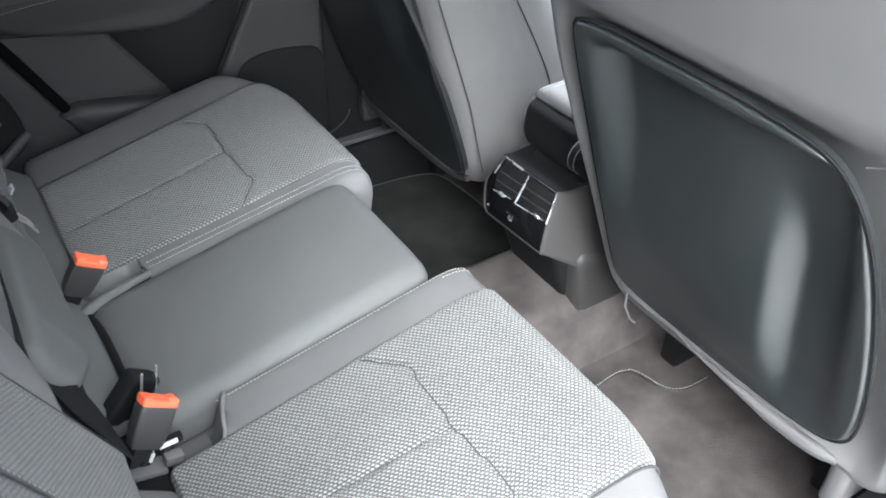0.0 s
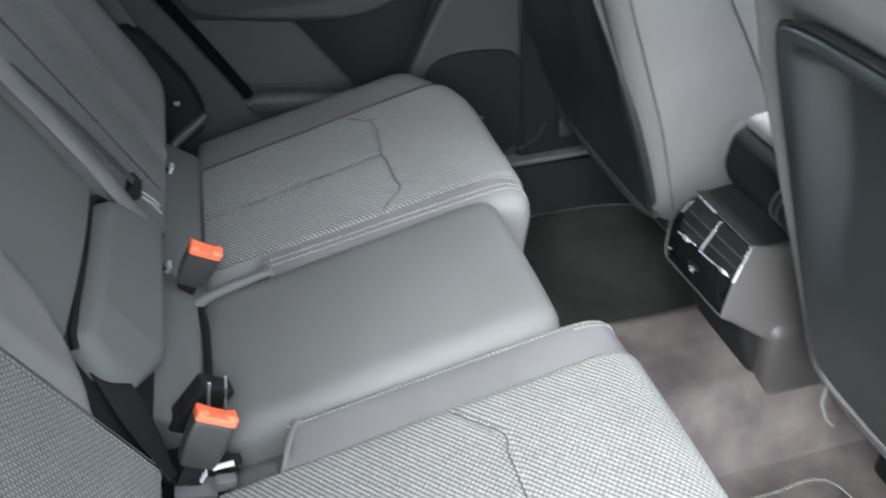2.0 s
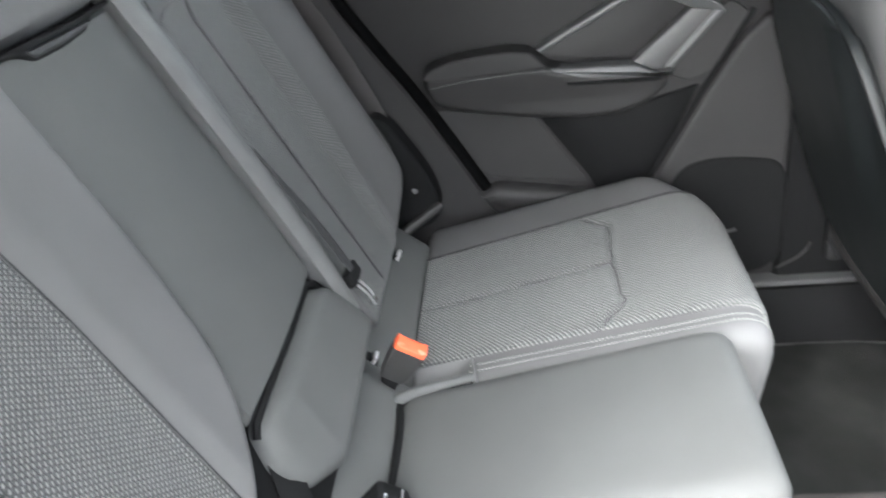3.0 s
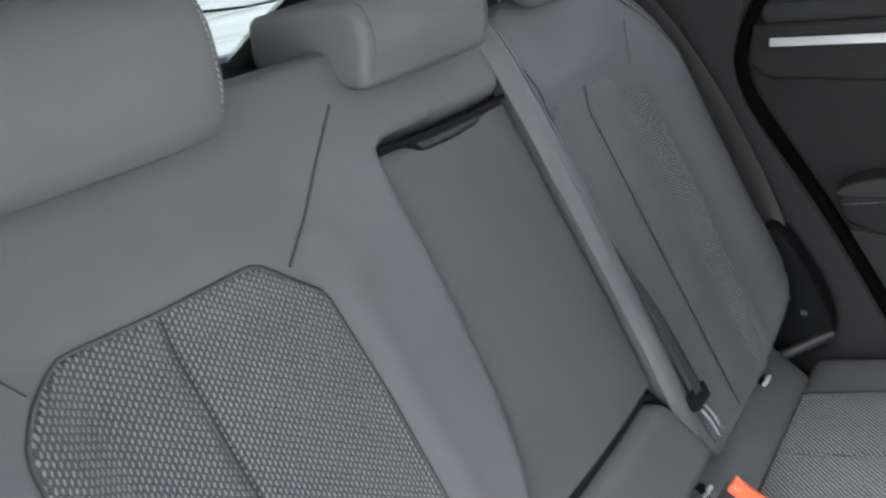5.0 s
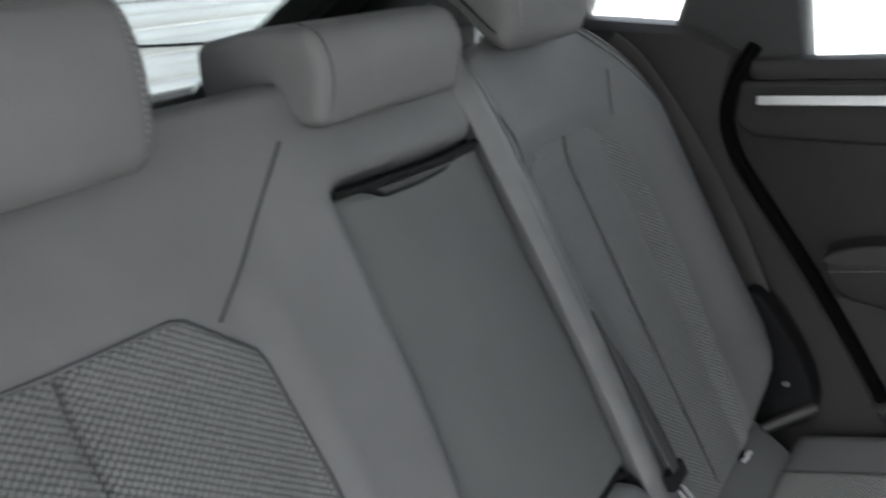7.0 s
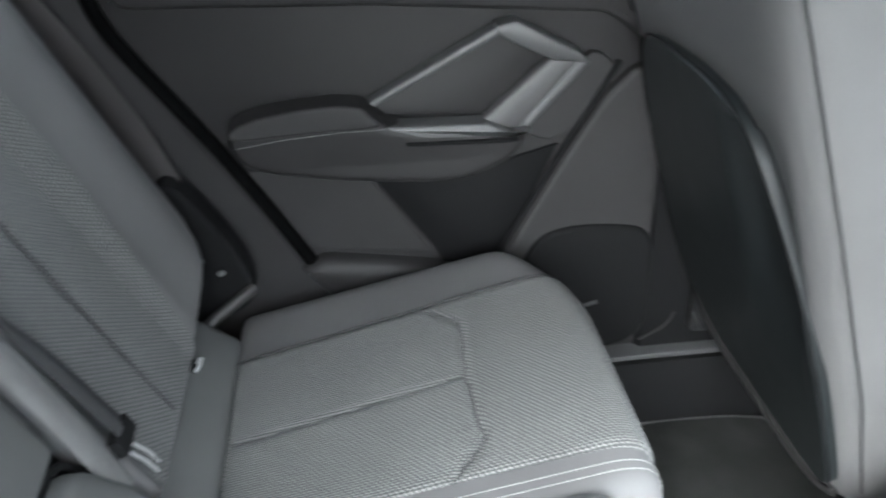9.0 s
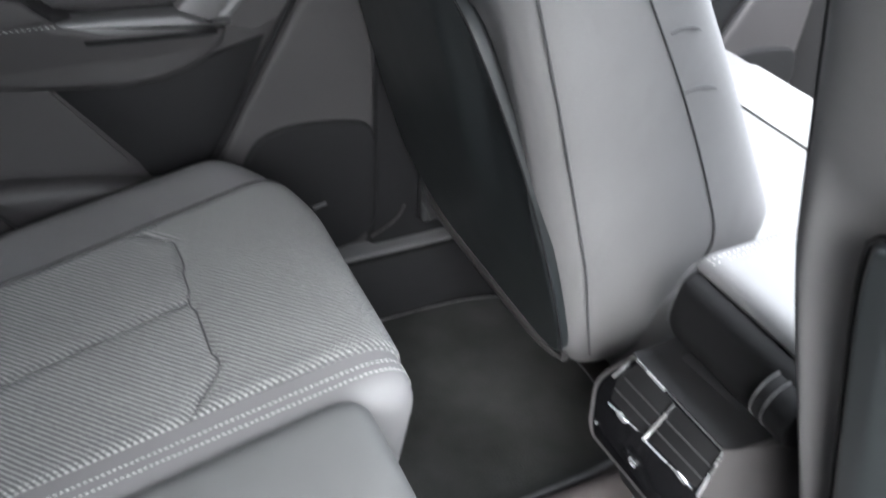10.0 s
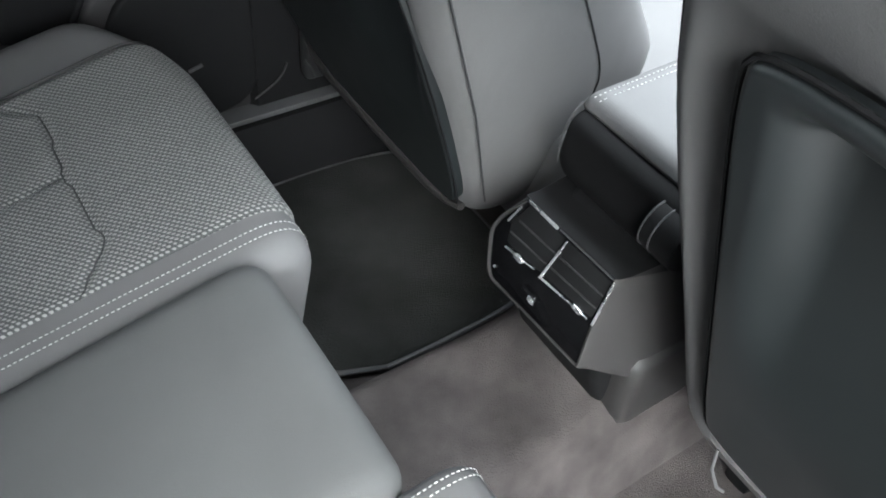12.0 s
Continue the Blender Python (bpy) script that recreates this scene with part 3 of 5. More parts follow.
def outer_seat(s):
    """An outer rear seat; s is +1 for the car's left, -1 for its right."""
    seat = thing("rear_seat", (0.30, 0.38 * s, 0.05),
                 "grey leather rear seat with dotted fabric " + ("beside the closed door" if s > 0 else "beside the open doorway"),
                 "car seat", "rear seats")
    ya, yb, cy = 0.137 if s > 0 else 0.121, 0.625, -0.027
    prof = cushion_profile(0.125, 0.335, 0.612, 0.425, 0.10)
    y0, y1 = (ya + cy, yb + cy) if s > 0 else (-yb + cy, -ya + cy)
    depth, reach = (0.022, 0.060) if s > 0 else (0.042, 0.088)

    def notch(x, y):
        e = abs(y - cy) - ya
        return depth * max(0.0, min(1.0, (0.222 - (0.3 * e if s < 0 else 0.0) - x) / 0.012)) * max(0.0, min(1.0, (reach - e) / 0.01))

    cush = part("cushion", cushion(y0, y1, prof, 0.006, 0.027 if s > 0 else 0.015, corner=yb * s + cy, dent=notch), LEATHER, seat)
    run = profile_line(prof, 0.135, 0.20)
    zmax = max(p.y for p in prof)

    def lifted(p, nn, y, off):
        t = (abs(y) - ya) / (yb - ya)
        z = p.y + crown(t, 0.006) * max(0.0, min(1.0, (p.y - zmax + 0.12) / 0.1))
        k = shorten(yb - abs(y))
        return Vector((0.125 + (p.x - 0.125) * k + nn.x * off, y + cy, z + nn.y * off))

    # fabric panel with its sewn-in seams
    def edges(x):
        f = max(0.0, min(1.0, (x - 0.13) / 0.47))
        return (0.197 if s > 0 else 0.191) - 0.005 * f, 0.495 + 0.032 * f

    seam = [Vector(q) for q in ((0.388, 0.197), (0.43, 0.246), (0.424, 0.355), (0.433, 0.463), (0.396, 0.504))]
    mid = [Vector((0.14, 0.334)), Vector((0.422, 0.355))]
    grid = []
    nv = 64
    for p, nn in run:
        a, b = edges(p.x)
        row = []
        for j in range(nv + 1):
            y = a + (b - a) * j / nv
            off = 0.0045
            if p.y > 0.3:
                q = Vector((p.x, y))
                off -= 0.0040 * max(math.exp(-(near_line(q, seam) / 0.005) ** 2), 0.85 * math.exp(-(near_line(q, mid) / 0.004) ** 2))
            if j in (0, nv):
                off = -0.004
            elif j in (1, nv - 1):
                off = 0.0022
            row.append(lifted(p, nn, y * s, off))
        grid.append(row)
    grid[0] = [v - Vector((0, 0, 0.008)) for v in grid[0]]
    part("fabric_insert", sheet(grid), FABRIC, cush, "woven fabric with pale dots")

    def on_top(x, y, off=0.003):
        p, nn = min(run, key=lambda r: abs(r[0].x - x) + (0 if r[0].y > 0.33 else 1))
        return lifted(p, nn, y * s, off)

    for line, nm in ((seam, "seam"), (mid, "seam")):
        pts = [on_top(q.x, q.y, 0.0012) for q in resample(line, 40, closed=False)]
        part(nm, tube(pts, 0.0011), SEAM, cush)
    outer_line = [lifted(p, nn, (edges(p.x)[1] + 0.001) * s, 0.0022) for p, nn in run if p.y > 0.25]
    part("seam", tube(outer_line, 0.0016), SEAM, cush)
    # two rows of pale stitching on the inner leather strip
    for fr_ in ((0.30, 0.53) if s > 0 else (0.90,)):
        pts = []
        for p, nn in run[: int(len(run) * 0.93)]:
            if p.x > 0.215 or p.y < 0.3:
                a = edges(p.x)[0]
                pts.append(lifted(p, nn, (ya + 0.006 + (a - ya - 0.006) * (1 - fr_)) * s, 0.0006))
        part("stitching", stitches(pts, Z), THREAD, cush, "pale double stitching")
    if s < 0:
        pts = [lifted(p, nn, -(ya + 0.019), 0.0006) for p, nn in run[: int(len(run) * 0.93)] if p.x > 0.545]
        part("stitching", stitches(pts, Z), THREAD, cush, "pale double stitching")
    pts = [lifted(p, nn, (ya + 0.030 + (0.161 - ya) * 1.45 * k) * s, 0.0008) for k, (p, nn) in ((i / 9, run[int(len(run) * 0.80)]) for i in range(10))]
    part("stitching", stitches(pts, X), THREAD, cush, "pale stitching")
    # folded leather lip where the strip ends at the buckle
    a = on_top(0.225, 0.16, 0.0)
    if s > 0:
        lip = resample(chaikin([Vector(q) for q in ((0.112, 0.098, 0.338), (0.126, 0.104, 0.346), (0.160, 0.114, 0.350), (0.195, 0.122, 0.353), (0.222, 0.128, 0.355))], 2, closed=False), 22, closed=False)
        part("lip", tube(lip, lambda t: 0.0100 * math.sqrt(max(0.05, 1 - (1 - min(1.0, t / 0.12)) ** 2)) - 0.004 * t, 14), LEATHER_SMOOTH, cush, "rolled leather edge")
        # black tube draws the contact shade under the lip
        part("crease_shade", tube([p + Vector((0.002, -0.0095 + 0.004 * i / 21, -0.004)) for i, p in enumerate(lip)], 0.0022, 8), BLACK, cush)
        part("fold", tube([a + Vector((0, -0.018, -0.03)), a + Vector((0.001, -0.016, -0.004)), a + Vector((0, 0.0, 0.003)), a + Vector((-0.004, 0.03, 0.002))], 0.0035, 8), LEATHER, cush)
    else:
        rim = [on_top(0.227, 0.123, -0.022), on_top(0.228, 0.123, -0.006), on_top(0.226, 0.128, 0.001), on_top(0.220, 0.145, 0.0015), on_top(0.213, 0.168, 0.0015), on_top(0.206, 0.186, 0.0), on_top(0.200, 0.189, -0.010)]
        part("fold", tube(resample(chaikin(rim, 2, closed=False), 30, closed=False), 0.0032, 10), LEATHER, cush, "rolled leather edge")
    # rear flap between cushion and backrest
    prof2 = ccw(fillet([(0.045, 0.29), (0.05, 0.395), (0.072, 0.385), (0.135, 0.335), (0.13, 0.29)], 0.015, 5))
    ra, rb = (0.15, 0.53) if s > 0 else (-0.56, -0.245)
    part("rear_flap", cushion(ra, rb, prof2, 0.004, 0.012), LEATHER_SMOOTH, seat)

    # backrest
    inner = 0.140 if s > 0 else 0.086
    out = [(inner, -0.07), (inner, 0.15), (inner, 0.42), (inner, 0.52), (inner + 0.03, 0.562), (0.30, 0.575), (0.44, 0.575), (0.53, 0.555), (0.592, 0.47),
           (0.628, 0.32), (0.637, 0.17), (0.60, 0.06), (0.55, 0.0), (0.45, -0.05), (0.35, -0.07)]
    move = 0.0 if s < 0 else -0.034
    if s > 0:
        out = [(a - 0.02 if a > 0.52 else a, b) for a, b in out]
    fab = [(0.222, -0.06), (0.215, 0.28), (0.217, 0.385), (0.262, 0.427), (0.34, 0.43), (0.425, 0.428), (0.485, 0.385), (0.487, 0.2), (0.465, -0.06)]
    fab = [(a + move, b) for a, b in fab]
    if s < 0:
        fab = [(0.226, -0.06), (0.226, 0.28), (0.231, 0.385), (0.283, 0.430), (0.375, 0.432), (0.450, 0.437), (0.480, 0.418), (0.499, 0.395), (0.517, 0.2), (0.495, -0.06)]

    def bulge(a, b):
        a = abs(a)
        g = (0.034 if s > 0 else 0.028) * math.exp(-((a - 0.55 - 0.6 * move) / (0.06 if s > 0 else 0.07)) ** 2) * max(0.0, min(1.0, (0.56 - b) / 0.15))
        g += 0.006 * math.exp(-((a - inner - 0.03) / 0.05) ** 2)
        inside = max(0.0, 1 - max(0.0, abs(a - 0.34 - move) - 0.105) / 0.03) * max(0.0, min(1.0, (0.45 - b) / 0.05))
        return g - (0.017 if s > 0 else 0.012) * min(1.0, inside) + 0.012

    if s < 0:
        # this backrest reaches over the folded-up armrest to the middle belt
        out = [(0.232, -0.07), (0.230, 0.0), (0.216, 0.038), (0.165, 0.080), (0.126, 0.14), (0.107, 0.26), (0.104, 0.40), (0.104, 0.455), (0.098, 0.469), (0.04, 0.468), (-0.10, 0.466), (-0.133, 0.468), (-0.134, 0.53), (-0.12, 0.566), (-0.05, 0.574)] + out[5:]
    back = part("backrest", pad([(a * s, b) for a, b in out], BACK, 0.006, 0.12, 0.016 if s < 0 else 0.013, bulge), LEATHER, seat)

    mid_a = 0.375 if s < 0 else 0.311
    midb = [Vector((mid_a, -0.05)), Vector((mid_a, 0.428))]

    def fab_face(a, b):
        return bulge(a, b) - 0.004 * math.exp(-(near_line(Vector((abs(a), b)), midb) / 0.005) ** 2)

    part("fabric_insert", puff(fillet([(a * s, b) for a, b in fab], 0.008 if s < 0 else 0.022, 4), BACK, 0.0095, 0.02, 0.006, fab_face, m=150, rings=40, smooth=0, steps=3), FABRIC_BACK, back, "woven fabric with pale dots")

    def on_back(a, b, off):
        O, U, V, N = BACK
        return O + U * (a * s) + V * b + N * (0.006 + bulge(a, b) + off)

    rim = resample(fillet(fab, 0.008 if s < 0 else 0.022, 4), 120)
    if s < 0:
        part("seam", tube([on_back(p.x, p.y, 0.0012) for p in rim], 0.0008), SEAM, back)
    part("seam", tube([on_back(p.x, p.y, 0.003) for p in resample(midb, 30, closed=False)], 0.0013), SEAM, back)
    part("seam", tube([on_back(p.x, p.y, 0.0004) for p in resample([Vector((0.137, 0.520)), Vector((0.185, 0.476)), Vector((0.252, 0.414))] if s < 0 else [Vector((0.160, 0.525)), Vector((0.236 + move, 0.408))], 24, closed=False)], 0.0014), SEAM, back)
    edge = resample(chaikin([Vector(q) for q in out[-10:-3]], 2, closed=False), 60, closed=False)
    part("stitching", stitches([on_back(p.x - 0.028, p.y - 0.012, 0.0006) for p in edge], X), THREAD, back, "pale stitching")

    part("seam", tube([on_back(p.x, p.y, 0.0002) for p in resample([Vector((0.515 + move, 0.485)), Vector((0.495 + move, 0.455)), Vector((0.478 + move, 0.425))], 20, closed=False)], 0.0009), SEAM, back)
    for off in (0.020, 0.034):
        part("piping", tube([on_back(p.x - off, p.y - 0.3 * off, 0.0008) for p in edge], 0.0017), LEATHER_SMOOTH, back)
    # headrest overhanging to the front, on two posts
    hy, hz = (-0.362, 0.0) if s < 0 else (0.312, 0.016)
    side = [(-0.128, 0.938), (-0.108, 0.950), (-0.104, 0.985), (-0.110, 1.026), (-0.128, 1.054), (-0.168, 1.066), (-0.222, 1.062), (-0.240, 1.040), (-0.228, 1.012), (-0.188, 0.992), (-0.158, 0.958)]
    side = resample(chaikin([Vector((x, z + hz)) for x, z in side], 2), 80)
    side = ccw(side)
    rings, half, r = [], 0.102, 0.022

    def flare(z):
        return 1 + 0.9 * max(0.0, z - hz - 0.945)

    for i in range(33):
        t = 0.5 - 0.5 * math.cos(math.pi * i / 32)
        y = -half + 2 * half * t
        e = half - abs(y)
        d = r - math.sqrt(max(0.0, r * r - (r - e) ** 2)) if e < r else 0.0
        bow = 0.007 * (y / half) ** 2
        rings.append([Vector((p.x - bow * max(0.0, min(1.0, (p.x + 0.19) / 0.06)), hy + y * flare(p.y), p.y)) for p in inset(side, d)])
    hr = part("headrest", loft(rings), LEATHER, seat)
    front = [p for p in side if p.x > -0.165 and p.y > 0.952 + hz]
    front.sort(key=lambda p: p.y)
    for e in (-1, 1):
        pts = [Vector((p.x - 0.0046, hy + e * 0.0855 * flare(p.y), p.y)) for p in front]
        part("stitching", stitches([p + Vector((0.0008, 0, 0)) for p in pts], X, 0.0046, 0.003, 0.0008), surface_thread, hr, "pale stitching")
        part("post", tube([(-0.185, hy + 0.045 * e, 1.02), (-0.195, hy + 0.045 * e, 0.90)], 0.006, 10), CHROME, hr)
    return seat


outer_seat(1)
outer_seat(-1)


def centre_seat():
    seat = thing("rear_seat", (0.30, 0, 0.05), "plain grey leather middle rear seat with a folded-up armrest", "car seat", "rear seats")
    prof = cushion_profile(0.125, 0.343, 0.554, 0.434, 0.10, front_r=0.06)
    part("cushion", cushion(-0.152, 0.121, prof, 0.006, 0.026), LEATHER_SMOOTH, seat)
    prof2 = ccw(fillet([(0.045, 0.29), (0.05, 0.40), (0.075, 0.39), (0.14, 0.325), (0.135, 0.29)], 0.015, 5))
    part("rear_flap", cushion(-0.128, 0.148, prof2, 0.004, 0.012), LEATHER_SMOOTH, seat)
    # black tube puts the shade between cushion and rear flap into the colour
    part("crease_shade", tube(resample(chaikin([Vector(q) for q in ((0.128, -0.125, 0.338), (0.131, -0.08, 0.343), (0.132, 0.0, 0.345), (0.130, 0.06, 0.344), (0.122, 0.10, 0.340))], 2, closed=False), 24, closed=False), 0.0055, 8), BLACK, seat)
    # black block stands in for the shade beside the right rear flap
    part("gap", prism([(-0.26, 0.285), (-0.12, 0.285), (-0.12, 0.325), (-0.26, 0.325)], (Vector((0.09, 0, 0)), Y, Z, X), -0.05, 0.05, 0.004), BLACK, seat)
    lo, hi = -0.128, 0.132
    part("backrest", prism([(lo - 0.11, -0.06), (hi + 0.03, -0.06), (hi + 0.03, 0.55), (lo - 0.11, 0.55)], BACK, -0.05, -0.004, 0.003), BLACK, seat)
    arm = fillet([(lo - 0.022, 0.082), (lo - 0.002, 0.20), (lo + 0.004, 0.464), (0.05, 0.461), (hi - 0.006, 0.462), (hi, 0.20), (hi - 0.004, 0.085)], [0.006, 0, 0.006, 0, 0.008, 0, 0.01], 4)
    armrest = part("armrest", pad(arm, BACK, 0.012, 0.05, 0.007, lambda a, b: 0.007 * (1 - ((a - 0.005) / 0.14) ** 2), smooth=0), LEATHER_SMOOTH, seat, "folded-up leather armrest")
    # pull strap slot
    slot = fillet([(-0.109, 0.4625), (-0.066, 0.4590), (-0.050, 0.4475), (0.0, 0.4455), (0.055, 0.4480), (0.074, 0.4575), (0.122, 0.4590), (0.122, 0.4650), (0.07, 0.4640), (0.0, 0.4640), (-0.109, 0.4700)], [0.002, 0.01, 0.012, 0.01, 0.012, 0.008, 0.002, 0.002, 0, 0, 0.002], 4)
    part("pull_tab", prism(slot, BACK, -0.02, 0.0225, 0.003), BLACK, armrest, "black pull tab slot")
    lip = [(-0.05, 0.4495), (0.0, 0.4478), (0.055, 0.4500), (0.066, 0.4550), (0.0, 0.4565), (-0.058, 0.4580)]
    part("tab", prism(fillet(lip, 0.004, 3), BACK, 0.018, 0.0245, 0.002), WEB_DARK, armrest, "dark fabric pull tab")
    # lower pad
    roll = fillet([(-0.146, 0.074), (-0.10, 0.078), (0.095, 0.078), (0.118, 0.066), (0.152, 0.0), (0.158, -0.035), (-0.090, -0.045), (-0.150, -0.012), (-0.162, 0.030)], 0.014, 4)
    part("lower_pad", pad(roll, BACK, 0.026, 0.03, 0.019, lambda a, b: 0.005 - 0.010 * max(0.0, -0.09 - a) / 0.06, step=0.005, smooth=0), LEATHER_SMOOTH, seat)
    O, U, V, N = BACK
    part("gap", tube([O + U * a + V * b + N * h for a, b, h in ((-0.150, 0.066, 0.004), (-0.140, 0.076, 0.008), (-0.10, 0.081, 0.012), (0.0, 0.082, 0.014), (0.10, 0.082, 0.010), (0.122, 0.072, 0.008), (0.156, 0.012, 0.006))], 0.0042, 8), BLACK, seat)
    # low saddle-shaped headrest
    hy = -0.003
    rings = []
    prof = ccw(fillet([(-0.116, 0.936), (-0.106, 0.985), (-0.12, 1.016), (-0.175, 1.018), (-0.252, 1.006), (-0.256, 0.958), (-0.20, 0.950), (-0.155, 0.938)],
                      [0.012, 0.02, 0.02, 0.03, 0.012, 0.012, 0.03, 0.02], 6))
    prof = resample(prof, 90)
    for i in range(25):
        t = 0.5 - 0.5 * math.cos(math.pi * i / 24)
        y = hy - 0.107 + 0.214 * t
        e = min(t, 1 - t) * 0.214
        r = 0.011
        d = r - math.sqrt(max(0.0, r * r - (r - e) ** 2)) if e < r else 0.0
        rings.append([Vector((p.x, y, p.y)) for p in inset(prof, d)])
    hr = part("headrest", loft(rings), LEATHER, seat)
    for e in (-1, 1):
        y = hy + e * 0.094
        pts = [(-0.1155, y, 0.942), (-0.1085, y, 0.965), (-0.1065, y, 0.988), (-0.116, y, 1.0105), (-0.14, y, 1.0185)]
        part("piping", tube(resample(chaikin([Vector(p) for p in pts], 2, closed=False), 24, closed=False), 0.0011), PLASTIC_GREY, hr, "grey piping")
        part("post", tube([(-0.17, hy + e * 0.05, 0.97), (-0.18, hy + e * 0.05, 0.85)], 0.006, 10), CHROME, hr)
    return seat


centre_seat()


# ---- belts and buckles ----
def buckle(top, wide, axis, size, label, group="belt buckles"):
    """A belt buckle with an orange end; top is the middle of its upper end, wide and axis the directions of its breadth and length."""
    top = Vector(top)
    a = Vector(axis).normalized()
    d = Vector(wide)
    d = (d - a * d.dot(a)).normalized()
    w = a.cross(d)
    turn = Matrix((d, w, a)).transposed()
    bw, bt, bl = size
    ob = thing("belt_buckle", top - a * bl, label, "buckle", group)
    rings = []
    for f, kw, kt in ((0.03, 0.86, 0.80), (0.07, 0.94, 0.93), (0.2, 1.0, 1.0), (0.6, 0.97, 1.0), (0.92, 0.86, 0.94), (1.0, 0.78, 0.80)):
        rings.append([top - a * (bl * f) + d * (p.x * bw * kw) + w * (p.y * bt * kt) for p in fillet([(-0.5, -0.5), (0.5, -0.5), (0.5, 0.5), (-0.5, 0.5)], 0.16, 5)])
    part("body", loft(rings), BUCKLE, ob)
    rings = []
    for h, k in ((-0.006, 0.98), (-0.0015, 0.98), (0.0, 0.90), (0.0004, 0.5)):
        ring = fillet([(-0.5, -0.5), (0.5, -0.5), (0.5, 0.5), (-0.5, 0.5)], 0.14, 5)
        rings.append([top + a * (h + 0.0045 * (2 * p.x) ** 4 * (h > -0.002)) + d * (p.x * bw * k) + w * (p.y * bt * k) for p in ring])
    part("button", loft(rings), ORANGE, ob, "orange release button")
    part("slot", box(top + a * 0.0006 + w * (bt * 0.30), (bw * 0.56, 0.0035, 0.002), 0.0006, turn), BLACK, ob)
    part("stalk", box(top - a * (bl + 0.022), (0.024, 0.013, 0.05), 0.004, turn), BLACK, ob)
    return ob


buckle((0.149, 0.112, 0.423), (0.851, 0.008, -0.525), (0.522, -0.119, 0.845), (0.043, 0.022, 0.062), "black belt buckle with orange release button beside the middle cushion")
buckle((0.149, -0.173, 0.409), (0.829, 0.013, -0.559), (0.536, 0.266, 0.801), (0.045, 0.024, 0.060), "black belt buckle with orange release button beside the middle cushion")
extra_b = thing("belt_buckle", (0.10, -0.115, 0.34), "plain black belt buckle between the cushion and backrest", "buckle", "belt buckles")
tb = Matrix((Vector((0.6, 0.3, -0.7)).normalized(), Vector((-0.3, 0.95, 0.1)).normalized(), Vector((0.7, 0.1, 0.7)).normalized())).transposed()
part("body", box((0.124, -0.112, 0.368), (0.046, 0.026, 0.074), 0.007, tb, 3), BLACK, extra_b)
part("edge", tube([(0.144, -0.130, 0.414), (0.140, -0.131, 0.398), (0.136, -0.132, 0.380)], 0.0016, 8), TRIM, extra_b, "chrome edge")
part("edge", tube([(0.162, -0.129, 0.418), (0.158, -0.130, 0.396), (0.153, -0.131, 0.371)], 0.0012, 8), TRIM, extra_b, "chrome edge")


def strap(name, label, runs):
    ob = thing(name, runs[0][1][0], label, "seat belt", "seat belts")
    for nm, pts, w, sd, mt in runs:
        pts = resample(chaikin([Vector(p) for p in pts], 2, closed=False), 26, closed=False)
        part(nm, ribbon(pts, w, sd), mt, ob)
    return ob


belt = thing("seat_belt", (-0.118, 0.147, 0.915), "grey webbing middle seat belt across the backrest edge", "seat belt", "seat belts")


def on_rest(a, b, h):
    O, U, V, N = BACK
    return O + U * a + V * b + N * h


line = [on_rest(*p) for p in ((0.142, 0.605, -0.020), (0.144, 0.575, 0.008), (0.146, 0.54, 0.026), (0.147, 0.44, 0.031), (0.150, 0.30, 0.031), (0.149, 0.17, 0.030), (0.147, 0.08, 0.028), (0.147, 0.0, 0.020))]
line = resample(chaikin(line, 2, closed=False), 40, closed=False)
for k, wide in ((-1, 0.0215), (0, 0.018), (1, 0.0165)):
    pts = []
    for i, p in enumerate(line):
        w = 1 - 0.25 * max(0.0, (i / 39 - 0.45) / 0.55)
        pts.append(p + Y * (0.0178 * k * w) + OUT * (0.002 * (k == 0) - 0.001 * (k == 1)))
    part("webbing", ribbon(pts, lambda t, g=wide: g * (1 - 0.25 * max(0.0, (t - 0.45) / 0.55)), (0.06 - 0.34 * k, 0.94, 0.02 - 0.14 * k)), WEB, belt)
# thin dark tubes draw the shade along the webbing's fold lines
for c in (-0.0125, -0.005, 0.006, 0.0125):
    part("crease_shade", tube([p + Y * (c * (1 + 0.15 * math.sin(0.3 * i))) + OUT * (0.0034 - abs(c) * 0.12) for i, p in enumerate(line[4:26])], 0.0007, 6), WEB_DARK, belt)
# folds take a darker webbing colour that stands for their shade
for k, (c, wd) in enumerate(((-0.009, 0.011), (0.001, 0.010), (0.011, 0.011))):
    pts = [on_rest(a + c * q, b, h + 0.003 * (1 - k)) for a, b, h, q in ((0.163, 0.245, 0.030, 0.2), (0.168, 0.20, 0.033, 0.6), (0.173, 0.15, 0.035, 0.9), (0.176, 0.09, 0.036, 1.0), (0.178, 0.045, 0.036, 1.0))]
    part("fold", ribbon(resample(chaikin(pts, 2, closed=False), 22, closed=False), lambda t, w=wd: w * min(1.0, 0.25 + 1.6 * t), (0.35 - 0.35 * k, 0.8, 0.3 * (k - 1))), WEB_DARK, belt, "folded webbing with its shade put into a darker colour")
turn_b = Matrix((OUT, Y, LEAN)).transposed()
part("guide", box(on_rest(0.176, 0.036, 0.032), (0.012, 0.042, 0.020), 0.003, turn_b), BLACK, belt)
for k in (-1, 1):
    part("tongue", tube([on_rest(0.168 + 0.006 * k, 0.024, 0.036), on_rest(0.172 + 0.006 * k, 0.006, 0.038), on_rest(0.177 + 0.006 * k, -0.016, 0.036)], 0.0018, 8), TRIM, belt, "chrome belt tongue")

